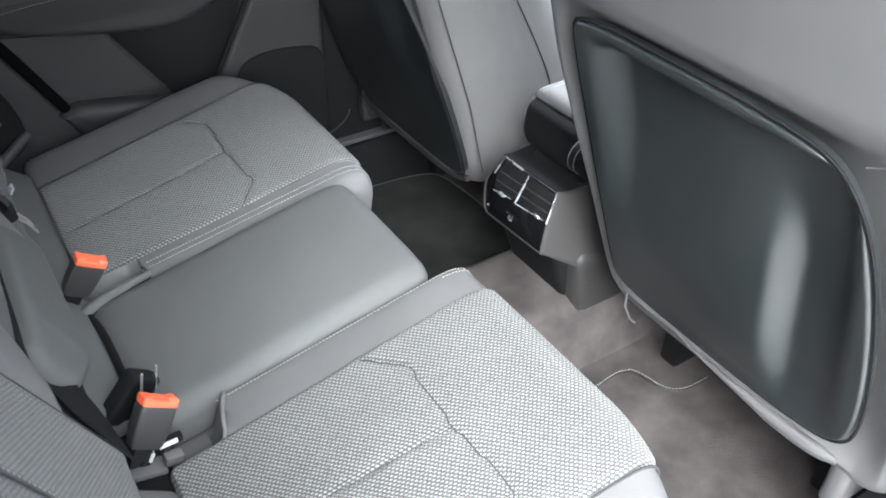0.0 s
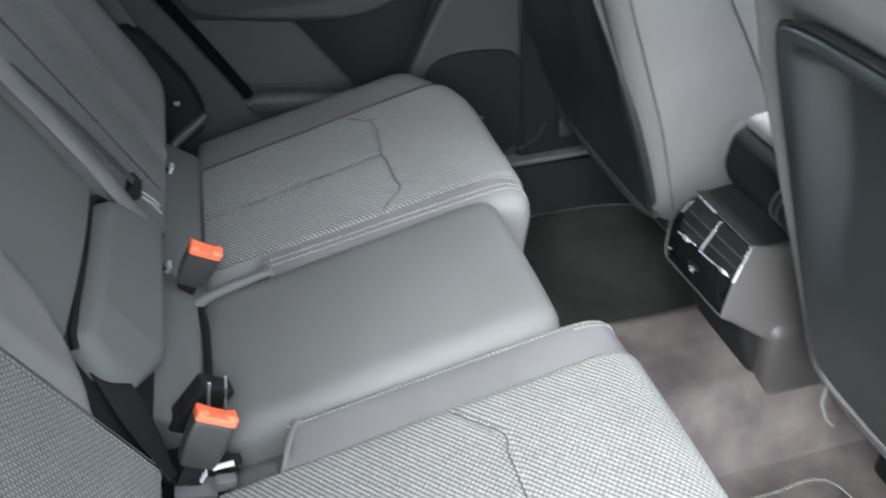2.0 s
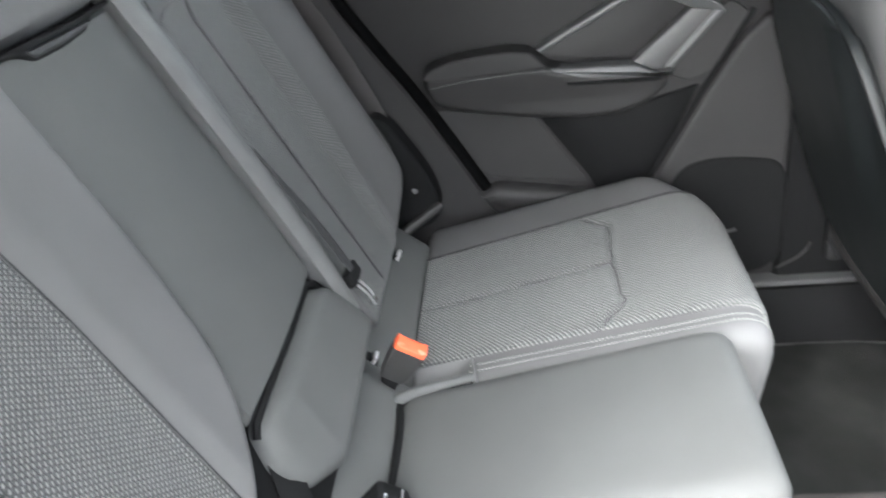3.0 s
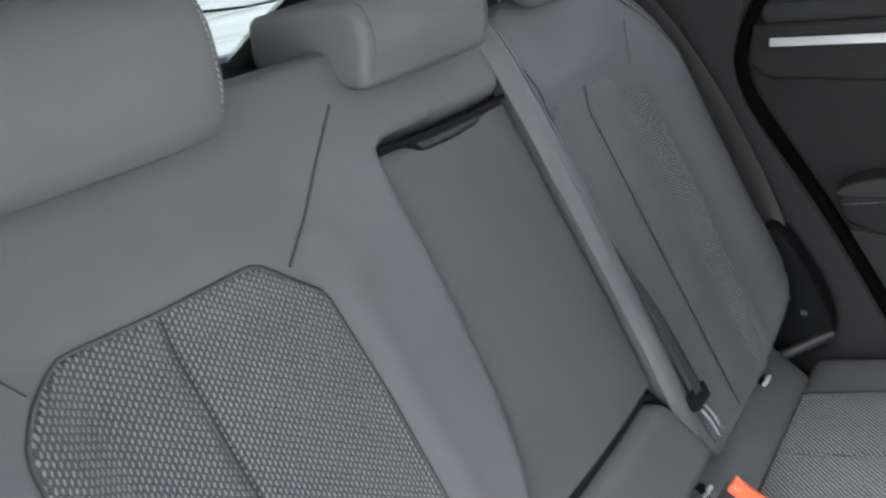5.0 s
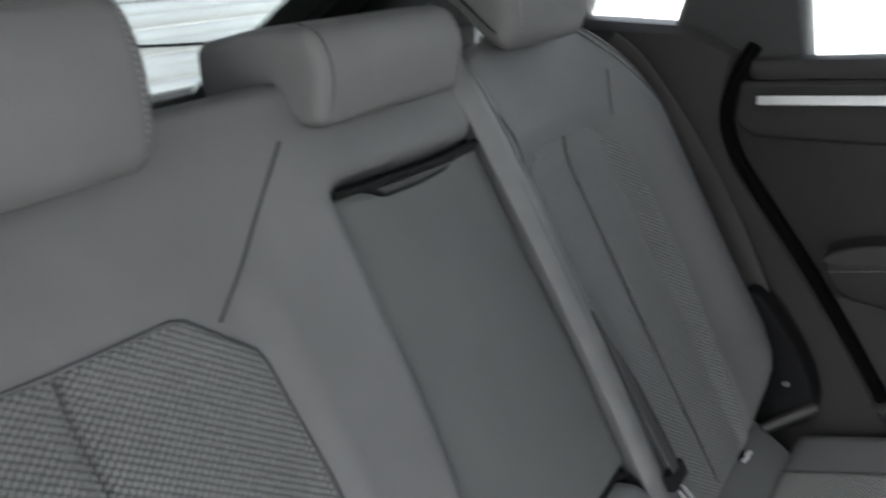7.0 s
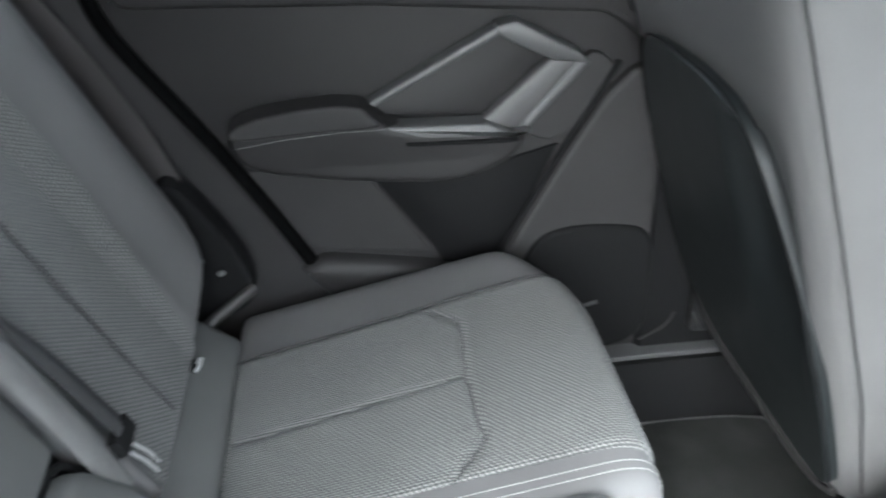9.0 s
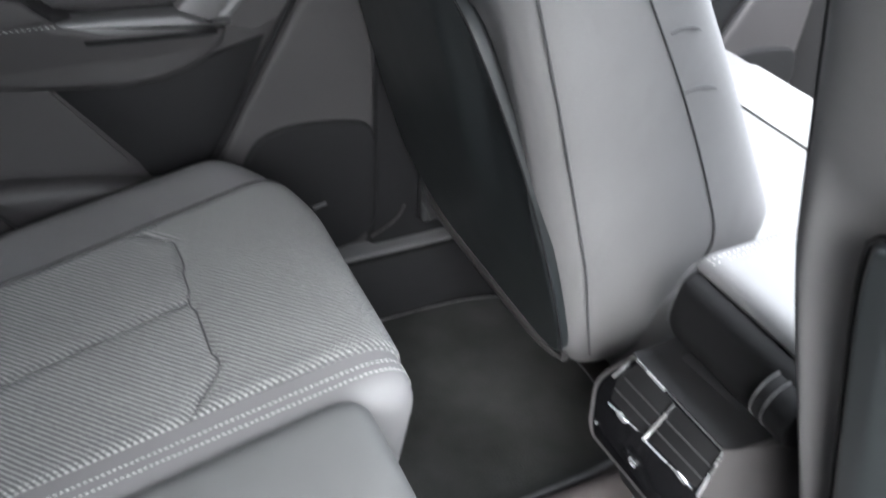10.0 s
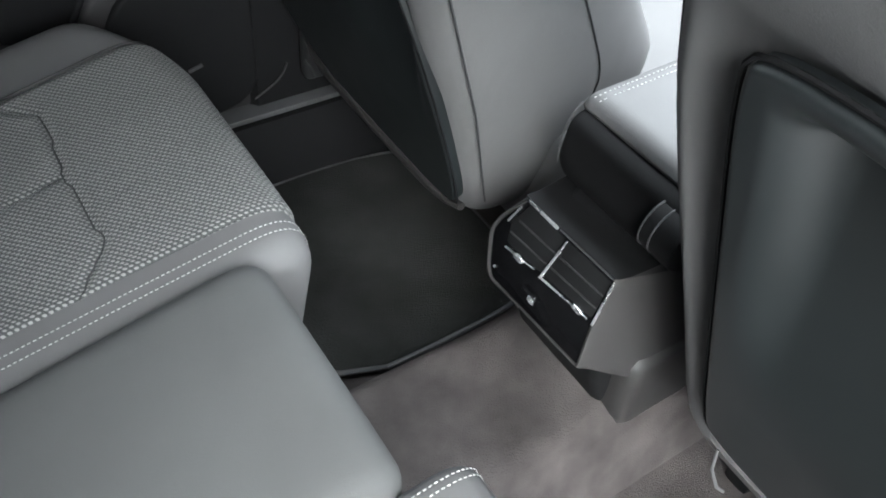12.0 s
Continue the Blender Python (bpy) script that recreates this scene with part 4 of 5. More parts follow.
belt2 = strap("seat_belt", "brown-grey webbing outer seat belt beside the closed door", [
    ("webbing", [(-0.165, 0.60, 0.925), (-0.135, 0.612, 0.90), (-0.05, 0.634, 0.76), (0.025, 0.632, 0.61), (0.07, 0.612, 0.50), (0.085, 0.60, 0.455)], 0.046, (0.9, -0.25, 0.3), WEB_MID)])
part("guide", puff([(0.022, 0.53), (0.06, 0.57), (0.105, 0.505), (0.146, 0.43), (0.156, 0.36), (0.095, 0.33), (0.045, 0.325), (0.028, 0.43)],
                   (Vector((0, 0.60, 0)), X, Z, -Y), 0.018, 0.03, 0.008, m=48), BLACK, belt2, "black plastic lower belt guide")
part("hook", tube([(0.070, 0.575, 0.462), (0.076, 0.572, 0.440), (0.090, 0.573, 0.444)], 0.0035, 8), SATIN, belt2, "small metal hook")
part("screw", tube([(0.110, 0.580, 0.423), (0.112, 0.570, 0.423)], 0.005, 10), CHROME, belt2, "small chrome screw")
part("anchor", tube([(0.066, 0.525, 0.345), (0.10, 0.55, 0.363), (0.152, 0.585, 0.385)], 0.009, 10), PLASTIC_CONSOLE, belt2)

belt3 = thing("seat_belt", (0.10, -0.19, 0.35), "black webbing lap belt tucked under the middle backrest pad", "seat belt", "seat belts")
O, U, V, N = BACK
line = [O + U * a + V * b + N * h for a, b, h in ((-0.122, 0.064, -0.006), (-0.138, 0.043, 0.002), (-0.154, 0.018, 0.006), (-0.177, -0.012, 0.008), (-0.202, -0.045, 0.010), (-0.226, -0.074, 0.010))]
part("webbing", ribbon(resample(chaikin(line, 2, closed=False), 30, closed=False), lambda t: 0.026 + 0.012 * min(1.0, 2 * t), [U * 0.78 - V * 0.6 + N * (0.35 * math.sin(i / 29 * 4)) for i in range(30)]), BLACK, belt3)

for p, lb in (((0.089, 0.424, 0.379), "small chrome child-seat anchor at the cushion's rear"), ((0.0865, 0.150, 0.378), "small chrome child-seat anchor at the cushion's rear"),
              ((0.118, -0.19, 0.345), "small chrome child-seat anchor at the cushion's rear")):
    an = thing("anchor", p, lb, "anchor", "child-seat anchors")
    P = Vector(p)
    part("bar", tube([P + Vector((0, -0.008, -0.004)), P + Vector((0.006, -0.007, 0.004)), P + Vector((0.006, 0.007, 0.004)), P + Vector((0, 0.008, -0.004))], 0.0026, 8), ALUMINIUM, an)
    part("cup", box(P - Vector((0.004, 0, 0.006)), (0.02, 0.026, 0.01), 0.003, Matrix.Rotation(radians(50), 3, "Y")), BLACK, an)


cover = thing("anchor_cover", (0.11, -0.205, 0.33), "grey plastic child-seat anchor cover with chrome bars", "anchor cover")
part("plate", box((0.112, -0.204, 0.338), (0.044, 0.026, 0.008), 0.003, Matrix.Rotation(radians(14), 3, "Y")), PLASTIC_GREY, cover)
part("block", box((0.144, -0.206, 0.340), (0.022, 0.014, 0.014), 0.003, Matrix.Rotation(radians(10), 3, "Y")), PLASTIC_GREY, cover)
part("frame", box((0.118, -0.184, 0.344), (0.090, 0.010, 0.012), 0.003, Matrix.Rotation(radians(-4), 3, "Y")), BLACK, cover)
part("bar", tube([(0.133, -0.193, 0.351), (0.143, -0.193, 0.352), (0.155, -0.192, 0.351)], 0.0030, 8), ALUMINIUM, cover, "chrome bar")
part("bar", tube([(0.060, -0.160, 0.352), (0.070, -0.160, 0.352), (0.080, -0.159, 0.350)], 0.0022, 8), ALUMINIUM, cover, "chrome bar")


# ---- front seats ----
def front_seat(s, dx, dy, lean, near, label):
    """A front seat seen from behind; s is -1 for the car's right, +1 for its left, with its lower rear edge near x = 0.86 + dx."""
    seat = thing("front_seat", (0.95 + dx, 0.385 * s + dy, 0.04), label, "car seat", "front seats")

    def rear(z):
        return 0.862 + dx - lean * (z - 0.30)

    def fore(z):
        return rear(z) + 0.335 - 0.38 * max(0.0, z - 0.46) - 0.5 * max(0.0, 0.44 - z)

    def inner(z):
        return near + (0.160 - near) * max(0.0, min(1.0, (0.68 - z) / 0.40)) ** 1.2

    def outer(z):
        return (0.690 if s < 0 else 0.628) - 0.10 * max(0.0, z - 0.62)

    rings = []
    zs = [0.262, 0.268, 0.285, 0.32] + [0.36 + 0.6 * i / 26 for i in range(27)] + [0.985, 0.995]
    for z in zs:
        xr, xf = rear(z), fore(z)
        yc, hw = (inner(z) + outer(z)) / 2, (outer(z) - inner(z)) / 2
        k = 1.0
        if z < 0.30:
            k = 1 - 0.06 * ((0.30 - z) / 0.04) ** 2
        if z > 0.93:
            k = 1 - 0.25 * ((z - 0.93) / 0.065) ** 2
        ring = []
        for i in range(88):
            th = 2 * math.pi * i / 88
            c, sn = math.cos(th), math.sin(th)
            px = math.copysign(abs(c) ** (0.36 if c > 0 else 0.2 if s < 0 else 0.32), c)
            py = math.copysign(abs(sn) ** 0.22, sn)
            x = (xr + xf) / 2 + px * (xf - xr) / 2 * k
            if px > 0:
                x -= 0.06 * px * (1 - min(1.0, abs(py) / 0.75) ** 2)
            elif 0.3 < z < 0.76:
                x -= 0.052 * px * (1 - min(1.0, abs(py) / (0.92 if s < 0 else 0.85)) ** (6 if s < 0 else 2)) * math.sin((z - 0.3) / 0.46 * math.pi) ** (0.25 if s < 0 else 0.5)
            ring.append(Vector((x, s * (yc + py * hw * k) + dy, z)))
        rings.append(ring)
    back = part("backrest", loft(rings), LEATHER, seat)
    V = Vector((-lean, 0, 1)).normalized()
    N = Vector((-1, 0, -lean)).normalized()
    fr = (Vector((0.862 + dx, dy, 0.30)), Y * s, V, N)
    pan = [(0.213, 0.012), (0.201, 0.05), (0.190, 0.15), (0.174, 0.30), (0.160, 0.445), (0.170, 0.473), (0.35, 0.472), (0.50, 0.466), (0.555, 0.447), (0.598, 0.37), (0.625, 0.22), (0.63, 0.075), (0.605, 0.022),
           (0.52, 0.008), (0.4, 0.006)]

    if s > 0:
        pan = [(0.188, -0.028), (0.172, 0.03), (0.168, 0.15), (0.178, 0.26), (0.197, 0.33), (0.224, 0.40), (0.256, 0.447), (0.30, 0.468)] + pan[6:-2] + [(0.52, -0.030), (0.4, -0.034)]

    def soft(e0, e1, v):
        t = max(0.0, min(1.0, (v - e0) / (e1 - e0)))
        return t * t * (3 - 2 * t)

    def hollow(a, b):
        a = a + 0.06 * (b - 0.3)
        top = soft(0.12, 0.36, b) * (1 - soft(0.435, 0.465, b))
        low = soft(0.0, 0.12, b) * (1 - soft(0.26, 0.43, b))
        edge = soft(0.175, 0.195, a) * (1 - soft(0.55, 0.60, a)) * soft(0.0, 0.06, b) * (1 - soft(0.435, 0.468, b))
        h = -0.032 * soft(0.192, 0.244, a) * top + 0.022 * soft(0.24, 0.455, a) * (0.45 * top + 0.55 * low) - 0.030 * soft(0.474, 0.514, a) * low
        if s > 0:
            h = -0.020 * top + 0.020 * soft(0.26, 0.335, a) * top
        return h * edge

    panel = part("back_panel", moulding(pan, fr, 0.007 if s < 0 else 0.003, 0.012, 0.0055 if s < 0 else 0.003, hollow), PLASTIC_SHINY, seat, "dark moulded plastic back panel")
    ring = inset(resample(ccw(chaikin(pan, 2)), 160), -0.004)
    O, U, _, _ = fr
    part("groove", tube([O + U * p.x + V * p.y + N * 0.001 for p in ring + ring[:1]], 0.0022 if s < 0 else 0.0014), BLACK, panel)
    low = 0.276 if s < 0 else 0.264
    # left roll takes a darker grey to stand for the shade it lies in
    part("lower_roll", tube([(0.868 + dx + (0.010 if s > 0 else 0.0), s * ((0.185 + 0.42 * i / 16) if s > 0 else (0.33 + 0.285 * i / 16)) + dy, low + 0.010 * (2 * i / 16 - 1) ** 4) for i in range(17)], lambda t: (0.003 + 0.009 * min(1.0, max(0.0, (t - 0.25) / 0.4)) if s < 0 else 0.014) * (1 - (2 * t - 1) ** 8 * 0.6), 12), PLASTIC_GREY if s < 0 else PLASTIC_CONSOLE, seat, "roll along the lower edge")
    # lower edge strip and hinge covers
    part("base", box((1.20 + dx, 0.40 * s + dy, 0.20), (0.34, 0.38, 0.14), 0.03, None, 3), BLACK, seat)
    part("hinge_cover", box((0.93 + dx, 0.622 * s + dy, 0.245), (0.11, 0.03, 0.10), 0.012, None, 3), PLASTIC_GREY if s < 0 else PLASTIC, seat)
    if s < 0:
        part("lever", tube([(0.866 + dx, 0.226 * s + dy, 0.288), (0.858 + dx, 0.234 * s + dy, 0.268), (0.860 + dx, 0.247 * s + dy, 0.250), (0.868 + dx, 0.252 * s + dy, 0.242)], 0.0018, 8), SATIN, seat, "small grey release wire")
    # side seams
    for q in (inner, outer):
        e = -s if q is inner else s
        for fx, z0, z1 in ((0.11, 0.30, 0.93), (0.62, 0.40, 0.93)):
            pts = []
            for i in range(40):
                z = z0 + (z1 - z0) * i / 39
                pts.append(Vector((rear(z) + (fore(z) - rear(z)) * (fx + (0.08 * math.sin(i / 39 * 3.1) - 0.16 * max(0.0, i / 39 - 0.15) if fx > 0.5 else 0)), s * q(z) + dy + e * 0.0004, z)))
            part("seam", tube(pts, 0.0012), SEAM, back)
    for zc, f0, f1 in ((0.725, 0.66, 0.80), (0.66, 0.64, 0.80)):
        part("seam", tube([(rear(zc) + (fore(zc) - rear(zc)) * (f0 + (f1 - f0) * i / 8), s * inner(zc) + dy - s * 0.0004, zc + 0.004 * math.sin(i / 8 * 3.1)) for i in range(9)], 0.0011), SEAM, back)
    part("seam", tube([(rear(0.755) - 0.0005, s * (0.572 + 0.045 * i / 10) + dy, 0.752 + 0.022 * (i / 10)) for i in range(11)], 0.0013), SEAM, back)
    # cushion on its frame
    yc = 0.385 * s + dy
    prof = ccw(fillet([(0.95 + dx, 0.22), (0.98 + dx, 0.38), (1.46 + dx, 0.45), (1.50 + dx, 0.30), (1.44 + dx, 0.22)], [0.03, 0.03, 0.06, 0.04, 0.03], 6))
    cu = part("cushion", cushion(yc - 0.25, yc + 0.25, prof, 0.0, 0.04), LEATHER, seat)
    run = [(p, n_) for p, n_ in profile_line(prof, 1.06 + dx, 0.36)]
    grid = [[Vector((p.x + n_.x * o, yc - 0.15 + 0.30 * j / 20, p.y + n_.y * o)) for j in range(21) for o in ((-0.003 if j in (0, 20) else 0.004),)] for p, n_ in run]
    part("fabric_insert", sheet(grid), FABRIC, cu, "woven fabric with pale dots")
    for e in (-1, 1):
        part("rail", box((1.25 + dx, yc + e * 0.17, 0.08), (0.44, 0.04, 0.10), 0.01), BLACK, seat)
        part("riser", box((1.22 + dx, yc + e * 0.17, 0.17), (0.34, 0.03, 0.12), 0.01), BLACK, seat)
    return seat


front_seat(-1, 0.0, 0.0, 0.276, 0.086, "grey leather front seat with a dark moulded plastic back panel")
front_seat(1, -0.030, 0.012, 0.33, 0.138, "grey leather front seat standing beside the closed doors")


# ---- centre console ----
def console():
    con = thing("centre_console", (1.1, 0, 0.15), "dark plastic centre console with gloss black rear air vents", "centre console")
    prof = ccw(fillet([(0.875, 0.30), (0.870, 0.380), (0.900, 0.398), (1.64, 0.42), (1.64, 0.12), (1.0, 0.12), (0.94, 0.16), (0.93, 0.28)],
                      [0.012, 0.012, 0.02, 0.02, 0.02, 0.02, 0.02, 0.02], 5))
    part("body", cushion(-0.066, 0.070, prof, 0.0, 0.014), BLACK, con)
    # foot under the vents, with its shaded rear face drawn as a black band
    prof = ccw(fillet([(0.880, 0.145), (0.852, 0.225), (0.836, 0.30), (0.95, 0.30), (0.95, 0.145)], 0.010, 4))
    part("band", cushion(-0.080, 0.090, prof, 0.0, 0.018), BLACK, con, "black band for the shaded rear of the foot")
    prof = ccw(fillet([(0.884, 0.13), (0.872, 0.225), (0.868, 0.275), (1.60, 0.275), (1.60, 0.13)], 0.022, 5))
    part("foot", cushion(-0.108, 0.096, prof, 0.0, 0.020), PLASTIC_CONSOLE, con)
    # vent face
    T = Vector((0.38, 0, 0.925)).normalized()
    N = Vector((-T.z, 0, T.x))
    fr = (Vector((0.829, 0.008, 0.343)), Y, T, N)
    hexa = fillet([(-0.085, -0.054), (0.062, -0.060), (0.074, -0.050), (0.094, -0.014), (0.090, 0.006), (0.070, 0.046), (-0.066, 0.050), (-0.072, -0.004)], [0.004, 0.006, 0.010, 0.010, 0.010, 0.006, 0.004, 0.02], 4)
    shell = resample(ccw(hexa), 120)
    # housing: a raised lip round the panel, then sides that run forward and widen
    rows = []
    for k, h, run in ((1.0, 0.002, 0.0), (1.01, 0.0065, 0.0), (1.04, 0.0070, 0.0), (1.065, 0.003, 0.0), (1.08, -0.006, 0.004), (1.12, -0.010, 0.03), (1.15, -0.012, 0.07), (1.22, -0.012, 0.20)):
        rows.append([fr[0] + Y * (p.x * k - 0.016 * min(1.0, run / 0.07) * (p.x < 0) * min(1.0, -p.x / 0.05)) + T * (p.y * (1 + (k - 1) * 0.8)) + N * h + X * run - Z * (0.6 * min(run, 0.09) * max(0.0, min(1.0, (0.02 - p.y) / 0.07))) for p in shell])
    part("vent_housing", loft(rows), PLASTIC_CONSOLE, con)
    # dark cover from the vents' upper edge to the armrest box
    grid = []
    for k, h, run in ((1.0, 0.0050, 0.0), (1.01, 0.0085, 0.0), (1.045, 0.0088, 0.0), (1.070, 0.003, 0.0), (1.085, -0.006, 0.004), (1.12, -0.008, 0.03), (1.15, -0.006, 0.07), (1.2, -0.006, 0.12)):
        grid.append([fr[0] + Y * (u * k) + T * ((0.048 - 0.0294 * u) * (1 + (k - 1) * 0.8) + 0.002) + N * h + X * run for u in (0.071 - 0.138 * i / 24 for i in range(25))])
    part("top_cover", sheet(grid), BLACK, con, "dark plastic cover")
    vent = part("vent_panel", prism(hexa, fr, -0.004, 0.006, 0.002), GLOSS, con, "gloss black vent panel with chrome trim")
    O, U, V, _ = fr
    turn_v = Matrix((N, U, V)).transposed()

    def at(u, v, h=0.0075):
        return O + U * u + V * v + N * h

    for duct in ([(0.068, -0.012), (0.008, -0.007), (0.004, 0.044), (0.064, 0.044), (0.076, 0.012)], [(0.004, -0.007), (-0.070, -0.001), (-0.067, 0.046), (0.0, 0.044)]):
        part("duct", prism(fillet(duct, 0.003, 3), fr, 0.0045, 0.0066, 0.0006), BLACK, vent, "dark air duct")
    for u0, u1, v0, v1 in ((0.070, 0.008, 0.002, 0.006), (0.067, 0.006, 0.020, 0.023), (0.004, -0.068, 0.007, 0.012), (0.002, -0.067, 0.024, 0.028)):
        part("slat", tube([at(u0, v0, 0.0072), at(u1, v1, 0.0072)], 0.0011, 6), PLASTIC, vent)
    part("vent_trim", tube([at(0.066, -0.0165), at(0.019, -0.010)], 0.0012, 8), TRIM, vent)
    part("vent_trim", tube([at(0.006, -0.011), at(-0.066, -0.004)], 0.0012, 8), TRIM, vent)
    for u, v in ((0.041, -0.0125), (-0.053, -0.003)):
        part("slider", box(at(u, v, 0.0105), (0.006, 0.014, 0.006), 0.0024, turn_v, 3), TRIM, vent, "chrome slider")
    part("vent_trim", box(at(0.043, 0.0475, 0.0085), (0.004, 0.049, 0.0034), 0.0012, turn_v), TRIM, vent)
    part("vent_trim", tube([at(0.016, 0.0480), at(-0.066, 0.0500)], 0.0008, 6), SATIN, vent)
    part("divider", tube([at(0.0, 0.045, 0.0092), at(0.006, -0.011, 0.0092)], 0.0016, 8), TRIM, vent)
    wheel = part("thumb_wheel", box(at(0.008, -0.036, 0.0078), (0.007, 0.024, 0.0085), 0.0034, turn_v, 3), GLOSS, vent, "dark thumb wheel")
    part("edge", box(at(0.0, -0.038, 0.0115), (0.0016, 0.010, 0.006), 0.0007, turn_v), TRIM, wheel, "chrome wheel edge")
    part("vent_trim", tube([at(0.080, 0.010), at(0.073, 0.035)], 0.0013, 6), TRIM, vent)
    part("vent_trim", tube([at(-0.0750, -0.005), at(-0.0700, 0.048)], 0.0016, 6), TRIM, vent)
    part("indicator", box(at(0.0665, -0.046, 0.0065), (0.002, 0.003, 0.003), 0.0006, turn_v), TRIM, vent)
    # armrest box with a padded lid
    prof = ccw(fillet([(0.895, 0.395), (0.878, 0.425), (0.885, 0.476), (0.908, 0.487), (1.20, 0.487), (1.20, 0.395)], [0.01, 0.02, 0.02, 0.01, 0.01, 0.01], 6))
    part("armrest_box", cushion(-0.092, 0.094, prof, 0.0, 0.014), BLACK, con)
    prof = ccw(fillet([(0.913, 0.470), (0.899, 0.482), (0.913, 0.499), (1.21, 0.510), (1.21, 0.47)], [0.006, 0.009, 0.014, 0.02, 0.01], 6))
    lid = part("armrest_lid", cushion(-0.098, 0.100, prof, 0.004, 0.018), LEATHER, con, "padded leather armrest lid")
    part("piping", tube(resample(chaikin([Vector(p) for p in ((0.884, 0.090, 0.418), (0.882, 0.092, 0.445), (0.889, 0.093, 0.474), (0.905, 0.094, 0.488))], 2, closed=False), 20, closed=False), 0.0012, 8), SATIN, con, "slim pale piping")
    for dy in (0.082, 0.074):
        part("stitching", stitches([(0.908, dy + 0.002, 0.4985), (0.93, dy, 0.5025), (1.0, dy, 0.505), (1.2, dy, 0.513)], Z, 0.006), THREAD, lid)
    hinge = part("hinge", tube([(0.893, -0.050, 0.445), (0.893, -0.094, 0.445)], 0.029, 28), BLACK, con)
    for y in (-0.052, -0.066):
        part("ring", tube([(0.893 + 0.0295 * math.cos(k / 28 * 2 * math.pi), y, 0.445 + 0.0295 * math.sin(k / 28 * 2 * math.pi)) for k in range(29)], 0.0010, 6), SATIN, hinge, "slim silver ring")
    return con


console()

# ---- floor mat ----
def mat():
    fr = (Vector((0, 0, floor_section(0.4) + 0.004)), X, Y, Z)
    pts = [(0.60, 0.17), (0.95, 0.165), (1.02, 0.20), (1.02, 0.52), (0.97, 0.574), (0.64, 0.578), (0.60, 0.55)]
    m = thing("floor_mat", (0.8, 0.37, fr[0].z), "dark carpet floor mat with a grey bound edge in the footwell", "floor mat")
    part("carpet", puff(pts, fr, 0.012, 0.002, 0.006, lambda a, b: 0.003 * noise.noise(Vector((a * 14, b * 14, 0))), m=90, rings=16), MAT, m)
    edge = resample(ccw(chaikin([Vector(q) for q in pts], 2)), 90)
    part("border", tube([Vector((p.x, p.y, fr[0].z + 0.007)) for p in edge + edge[:1]], 0.0045, 8), PLASTIC_GREY, m, "grey bound edge")
    return m


mat()
pts = [Vector(p) for p in ((0.74, -0.204, 0.05), (0.81, -0.206, 0.052), (0.87, -0.205, 0.052), (0.91, -0.198, 0.052), (0.945, -0.206, 0.052), (0.955, -0.238, 0.052), (0.960, -0.270, 0.052), (0.985, -0.294, 0.052), (1.05, -0.296, 0.052))]
hem = thing("carpet_hem", (0.85, -0.18, 0.06), "pale stitched carpet edge beside the tunnel", "carpet edge")
part("hem", tube(resample(chaikin(pts, 2, closed=False), 40, closed=False), 0.0026, 8), MAT, hem)
part("stitching", stitches([p + Vector((0, 0, 0.0026)) for p in resample(chaikin(pts, 2, closed=False), 40, closed=False)], Z, 0.006, 0.004, 0.0010), THREAD, hem)


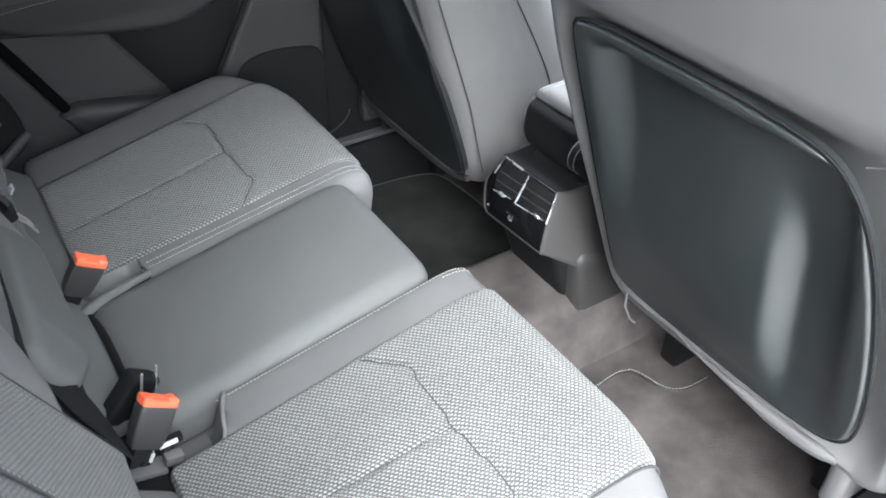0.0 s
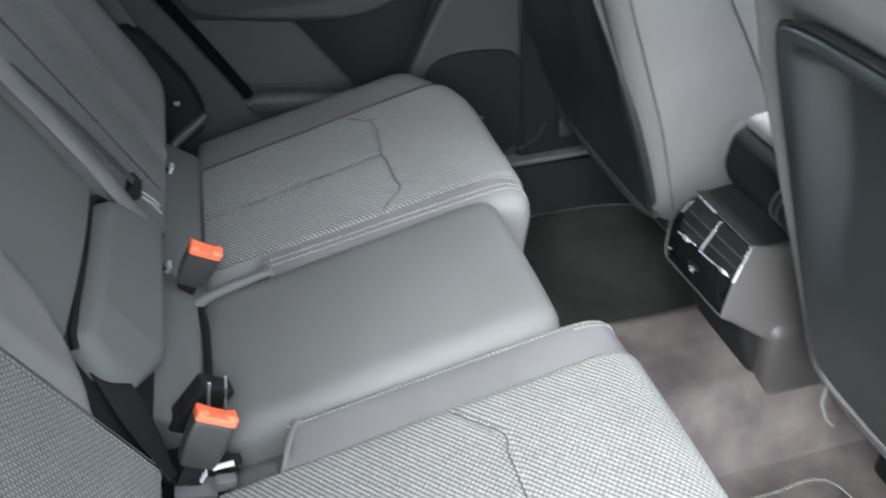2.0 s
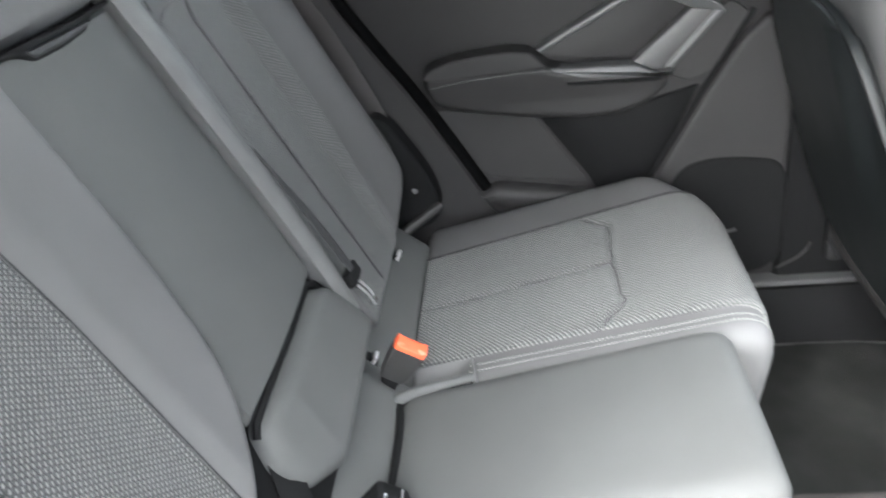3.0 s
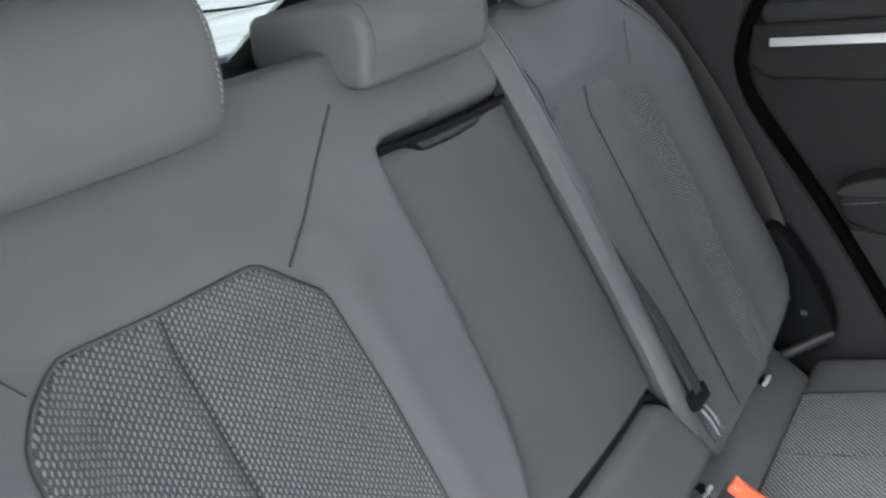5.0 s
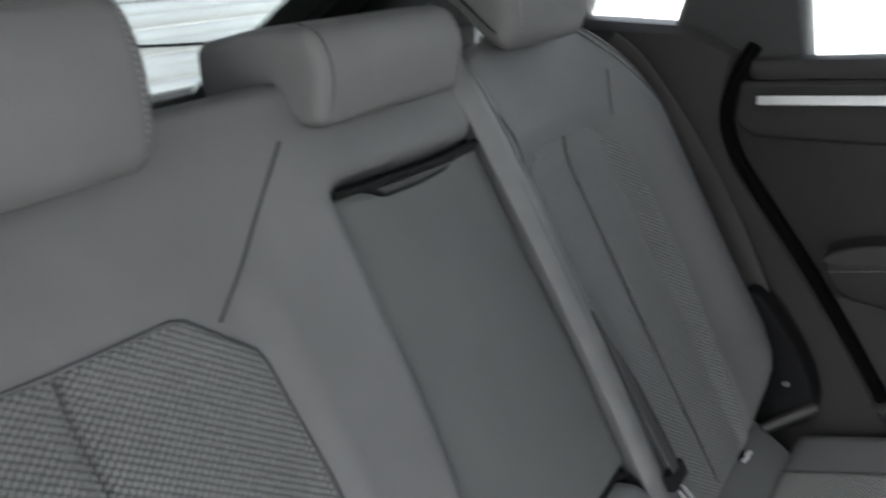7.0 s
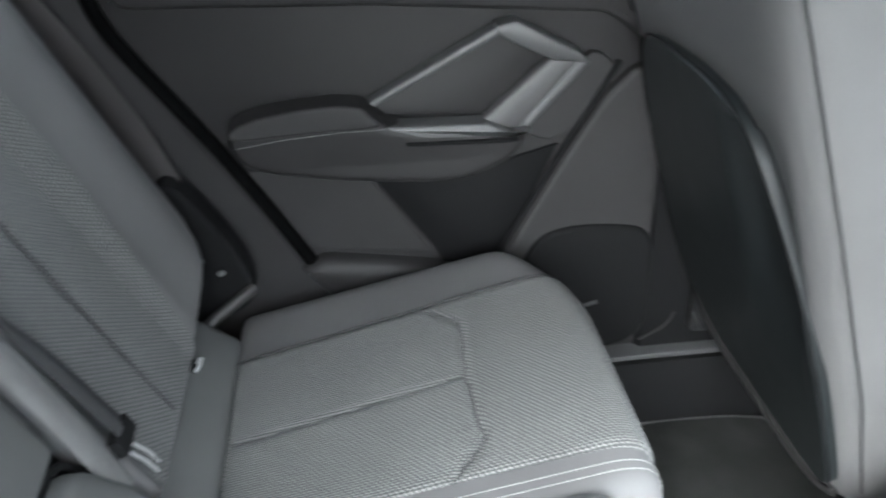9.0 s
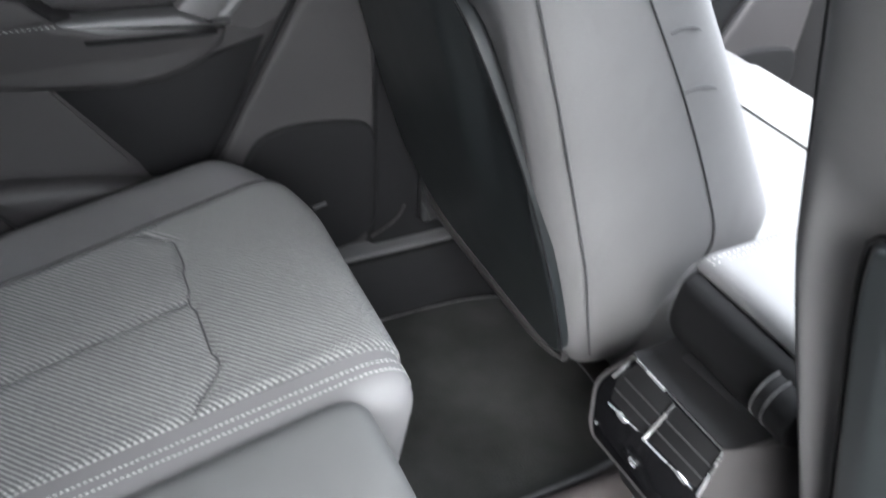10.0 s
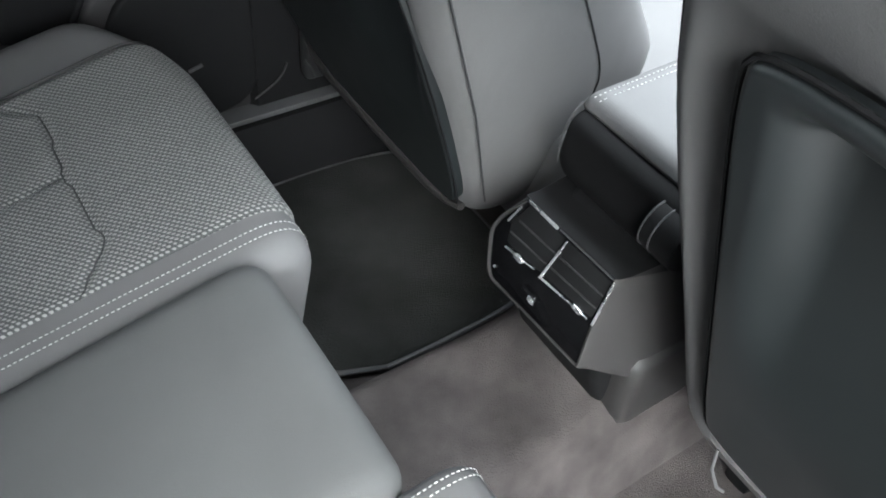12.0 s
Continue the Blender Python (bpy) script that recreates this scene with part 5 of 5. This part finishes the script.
# ---- left doors ----
def rear_door():
    door = thing("door_1", (0.45, 0.70, 0.15), "closed car door lined in dark leatherette with a silver handle frame", "car door", "doors", "structure")
    base = [(0.012, 0.86), (0.0, 0.80), (0.016, 0.75), (0.06, 0.68), (0.136, 0.562), (0.266, 0.33), (0.36, 0.15), (0.77, 0.15), (0.775, 0.86)]
    part("lining", prism(fillet(base, 0.012, 4), SIDE, -0.05, 0.0, 0.006), DOOR_SKIN, door)
    seal = [Vector((x, 0.652, z)) for x, z in ((0.036, 0.908), (0.024, 0.89), (0.002, 0.845), (-0.006, 0.80), (0.010, 0.748), (0.055, 0.678), (0.127, 0.571), (0.19, 0.462), (0.254, 0.343), (0.34, 0.18))]
    part("seal", tube(resample(chaikin(seal, 2, closed=False), 60, closed=False), 0.0105, 10), RUBBER, door, "black rubber door seal")
    part("shoulder", prism(fillet([(0.008, 0.80), (0.04, 0.776), (0.35, 0.764), (0.665, 0.738), (0.72, 0.70), (0.765, 0.70), (0.765, 0.86), (0.018, 0.86)], 0.008, 3), SIDE, -0.01, 0.022, 0.008), DOOR_SKIN, door)
    part("trim_strip", box((0.375, 0.630, 0.833), (0.66, 0.006, 0.013), 0.002, Matrix.Rotation(radians(-20), 3, "X")), ALUMINIUM, door, "slim chrome strip")
    part("window_sill", box((0.40, 0.665, 0.874), (0.74, 0.05, 0.03), 0.01), DOOR_SKIN, door)
    arm = [(0.142, 0.585), (0.145, 0.618), (0.20, 0.634), (0.33, 0.642), (0.365, 0.60), (0.54, 0.588), (0.56, 0.565), (0.52, 0.528), (0.45, 0.508), (0.33, 0.518), (0.24, 0.532), (0.16, 0.55)]
    rest = part("armrest", puff(arm, SIDE, 0.040, 0.01, 0.014, lambda a, b: 0.010 * max(0.0, min(1.0, (b - 0.55) / 0.05)), m=100, smooth=1), DOOR_SKIN, door)
    part("stitching", stitches([(0.155, 0.6095, 0.592), (0.22, 0.6085, 0.601), (0.30, 0.608, 0.606), (0.36, 0.608, 0.606)], -Y, 0.006), surface_thread, rest)
    part("arm_pad", puff([(0.143, 0.60), (0.147, 0.62), (0.20, 0.638), (0.32, 0.646), (0.345, 0.62), (0.36, 0.607), (0.25, 0.605)], SIDE, 0.052, 0.0, 0.005, m=60, smooth=1), DOOR_SKIN, rest)
    # silver handle frame
    fr = SIDE
    part("frame_bar", prism([(0.338, 0.637), (0.344, 0.630), (0.518, 0.719), (0.512, 0.730)], fr, 0.0, 0.030, 0.003), SATIN, door, "slim silver bar")
    part("frame_bar", prism([(0.512, 0.733), (0.520, 0.716), (0.59, 0.682), (0.640, 0.674), (0.632, 0.688), (0.54, 0.738)], fr, 0.0, 0.034, 0.003), SATIN, door, "silver bar")
    part("frame_bar", prism([(0.59, 0.682), (0.640, 0.674), (0.560, 0.588), (0.535, 0.582), (0.497, 0.602)], fr, 0.0, 0.028, 0.004), PLASTIC_GREY, door, "broad grey grip")
    part("frame_bar", prism([(0.632, 0.684), (0.642, 0.674), (0.562, 0.588), (0.547, 0.590)], fr, 0.0, 0.032, 0.003), SATIN, door, "slim silver bar")
    part("frame_bar", prism([(0.350, 0.606), (0.497, 0.602), (0.535, 0.582), (0.56, 0.588), (0.54, 0.579), (0.385, 0.583)], fr, 0.01, 0.046, 0.004), SATIN, door, "silver lower bar")
    part("handle_recess", prism([(0.345, 0.630), (0.516, 0.716), (0.588, 0.684), (0.498, 0.604), (0.36, 0.612)], fr, -0.002, 0.012, 0.002), DOOR_SKIN, door)
    # black strip puts the shade under the grip into the colour
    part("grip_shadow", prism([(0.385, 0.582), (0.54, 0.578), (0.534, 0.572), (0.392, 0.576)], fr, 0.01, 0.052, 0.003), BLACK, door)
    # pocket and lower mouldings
    # flat black plate draws the shade inside the pocket opening
    part("pocket", prism([(0.333, 0.516), (0.44, 0.503), (0.52, 0.522), (0.61, 0.545), (0.545, 0.40), (0.50, 0.34), (0.44, 0.35), (0.423, 0.386)], fr, -0.002, 0.006, 0.002), BLACK, door, "storage pocket with its shaded opening drawn as a black plate")
    part("grip_panel", puff([(0.545, 0.572), (0.612, 0.548), (0.682, 0.632), (0.690, 0.66), (0.655, 0.688), (0.632, 0.668)], fr, 0.012, 0.01, 0.003, m=50, smooth=1), DOOR_SKIN, door)
    part("gap", tube([(0.692, 0.648, 0.668), (0.615, 0.648, 0.535), (0.54, 0.648, 0.40), (0.50, 0.648, 0.33)], 0.005, 8), BLACK, door)
    part("lower_moulding", puff(fillet([(0.155, 0.535), (0.328, 0.514), (0.42, 0.376), (0.235, 0.40)], 0.012, 4), fr, 0.002, 0.01, 0.002, m=80, smooth=0), DOOR_SKIN, door)
    part("pocket_lip", puff([(0.20, 0.40), (0.42, 0.365), (0.55, 0.33), (0.55, 0.20), (0.35, 0.18), (0.27, 0.30)], fr, 0.032, 0.01, 0.02, m=70, smooth=1), DOOR_SKIN, door)
    part("front_moulding", puff([(0.70, 0.66), (0.765, 0.66), (0.768, 0.40), (0.765, 0.20), (0.60, 0.20), (0.51, 0.33), (0.60, 0.50)], fr, 0.018, 0.01, 0.01, m=70, smooth=1), DOOR_SKIN, door)
    sp = part("speaker", puff([(0.57, 0.39), (0.62, 0.412), (0.70, 0.41), (0.768, 0.395), (0.77, 0.30), (0.77, 0.17), (0.60, 0.17), (0.53, 0.27)], fr, 0.026, 0.0, 0.008, m=60, smooth=2), BLACK, door, "dark speaker grille")
    part("badge", box((0.672, 0.631, 0.268), (0.022, 0.003, 0.006), 0.001, Matrix.Rotation(radians(-15), 3, "Y")), SATIN, sp)
    glass = part("pane", box((0.38, 0.70, 1.06), (0.78, 0.004, 0.40), 0.001), GLASS_CLEAR, door, "clear window pane")
    glass.visible_shadow = False
    return door


d1 = rear_door()
d2 = copy_thing(d1, Matrix.Translation((0.45 + 0.87, 0.70, 0.15)))
d2.name = "door_2"
d2["label"] = "closed front car door lined in dark leatherette with silver trim"
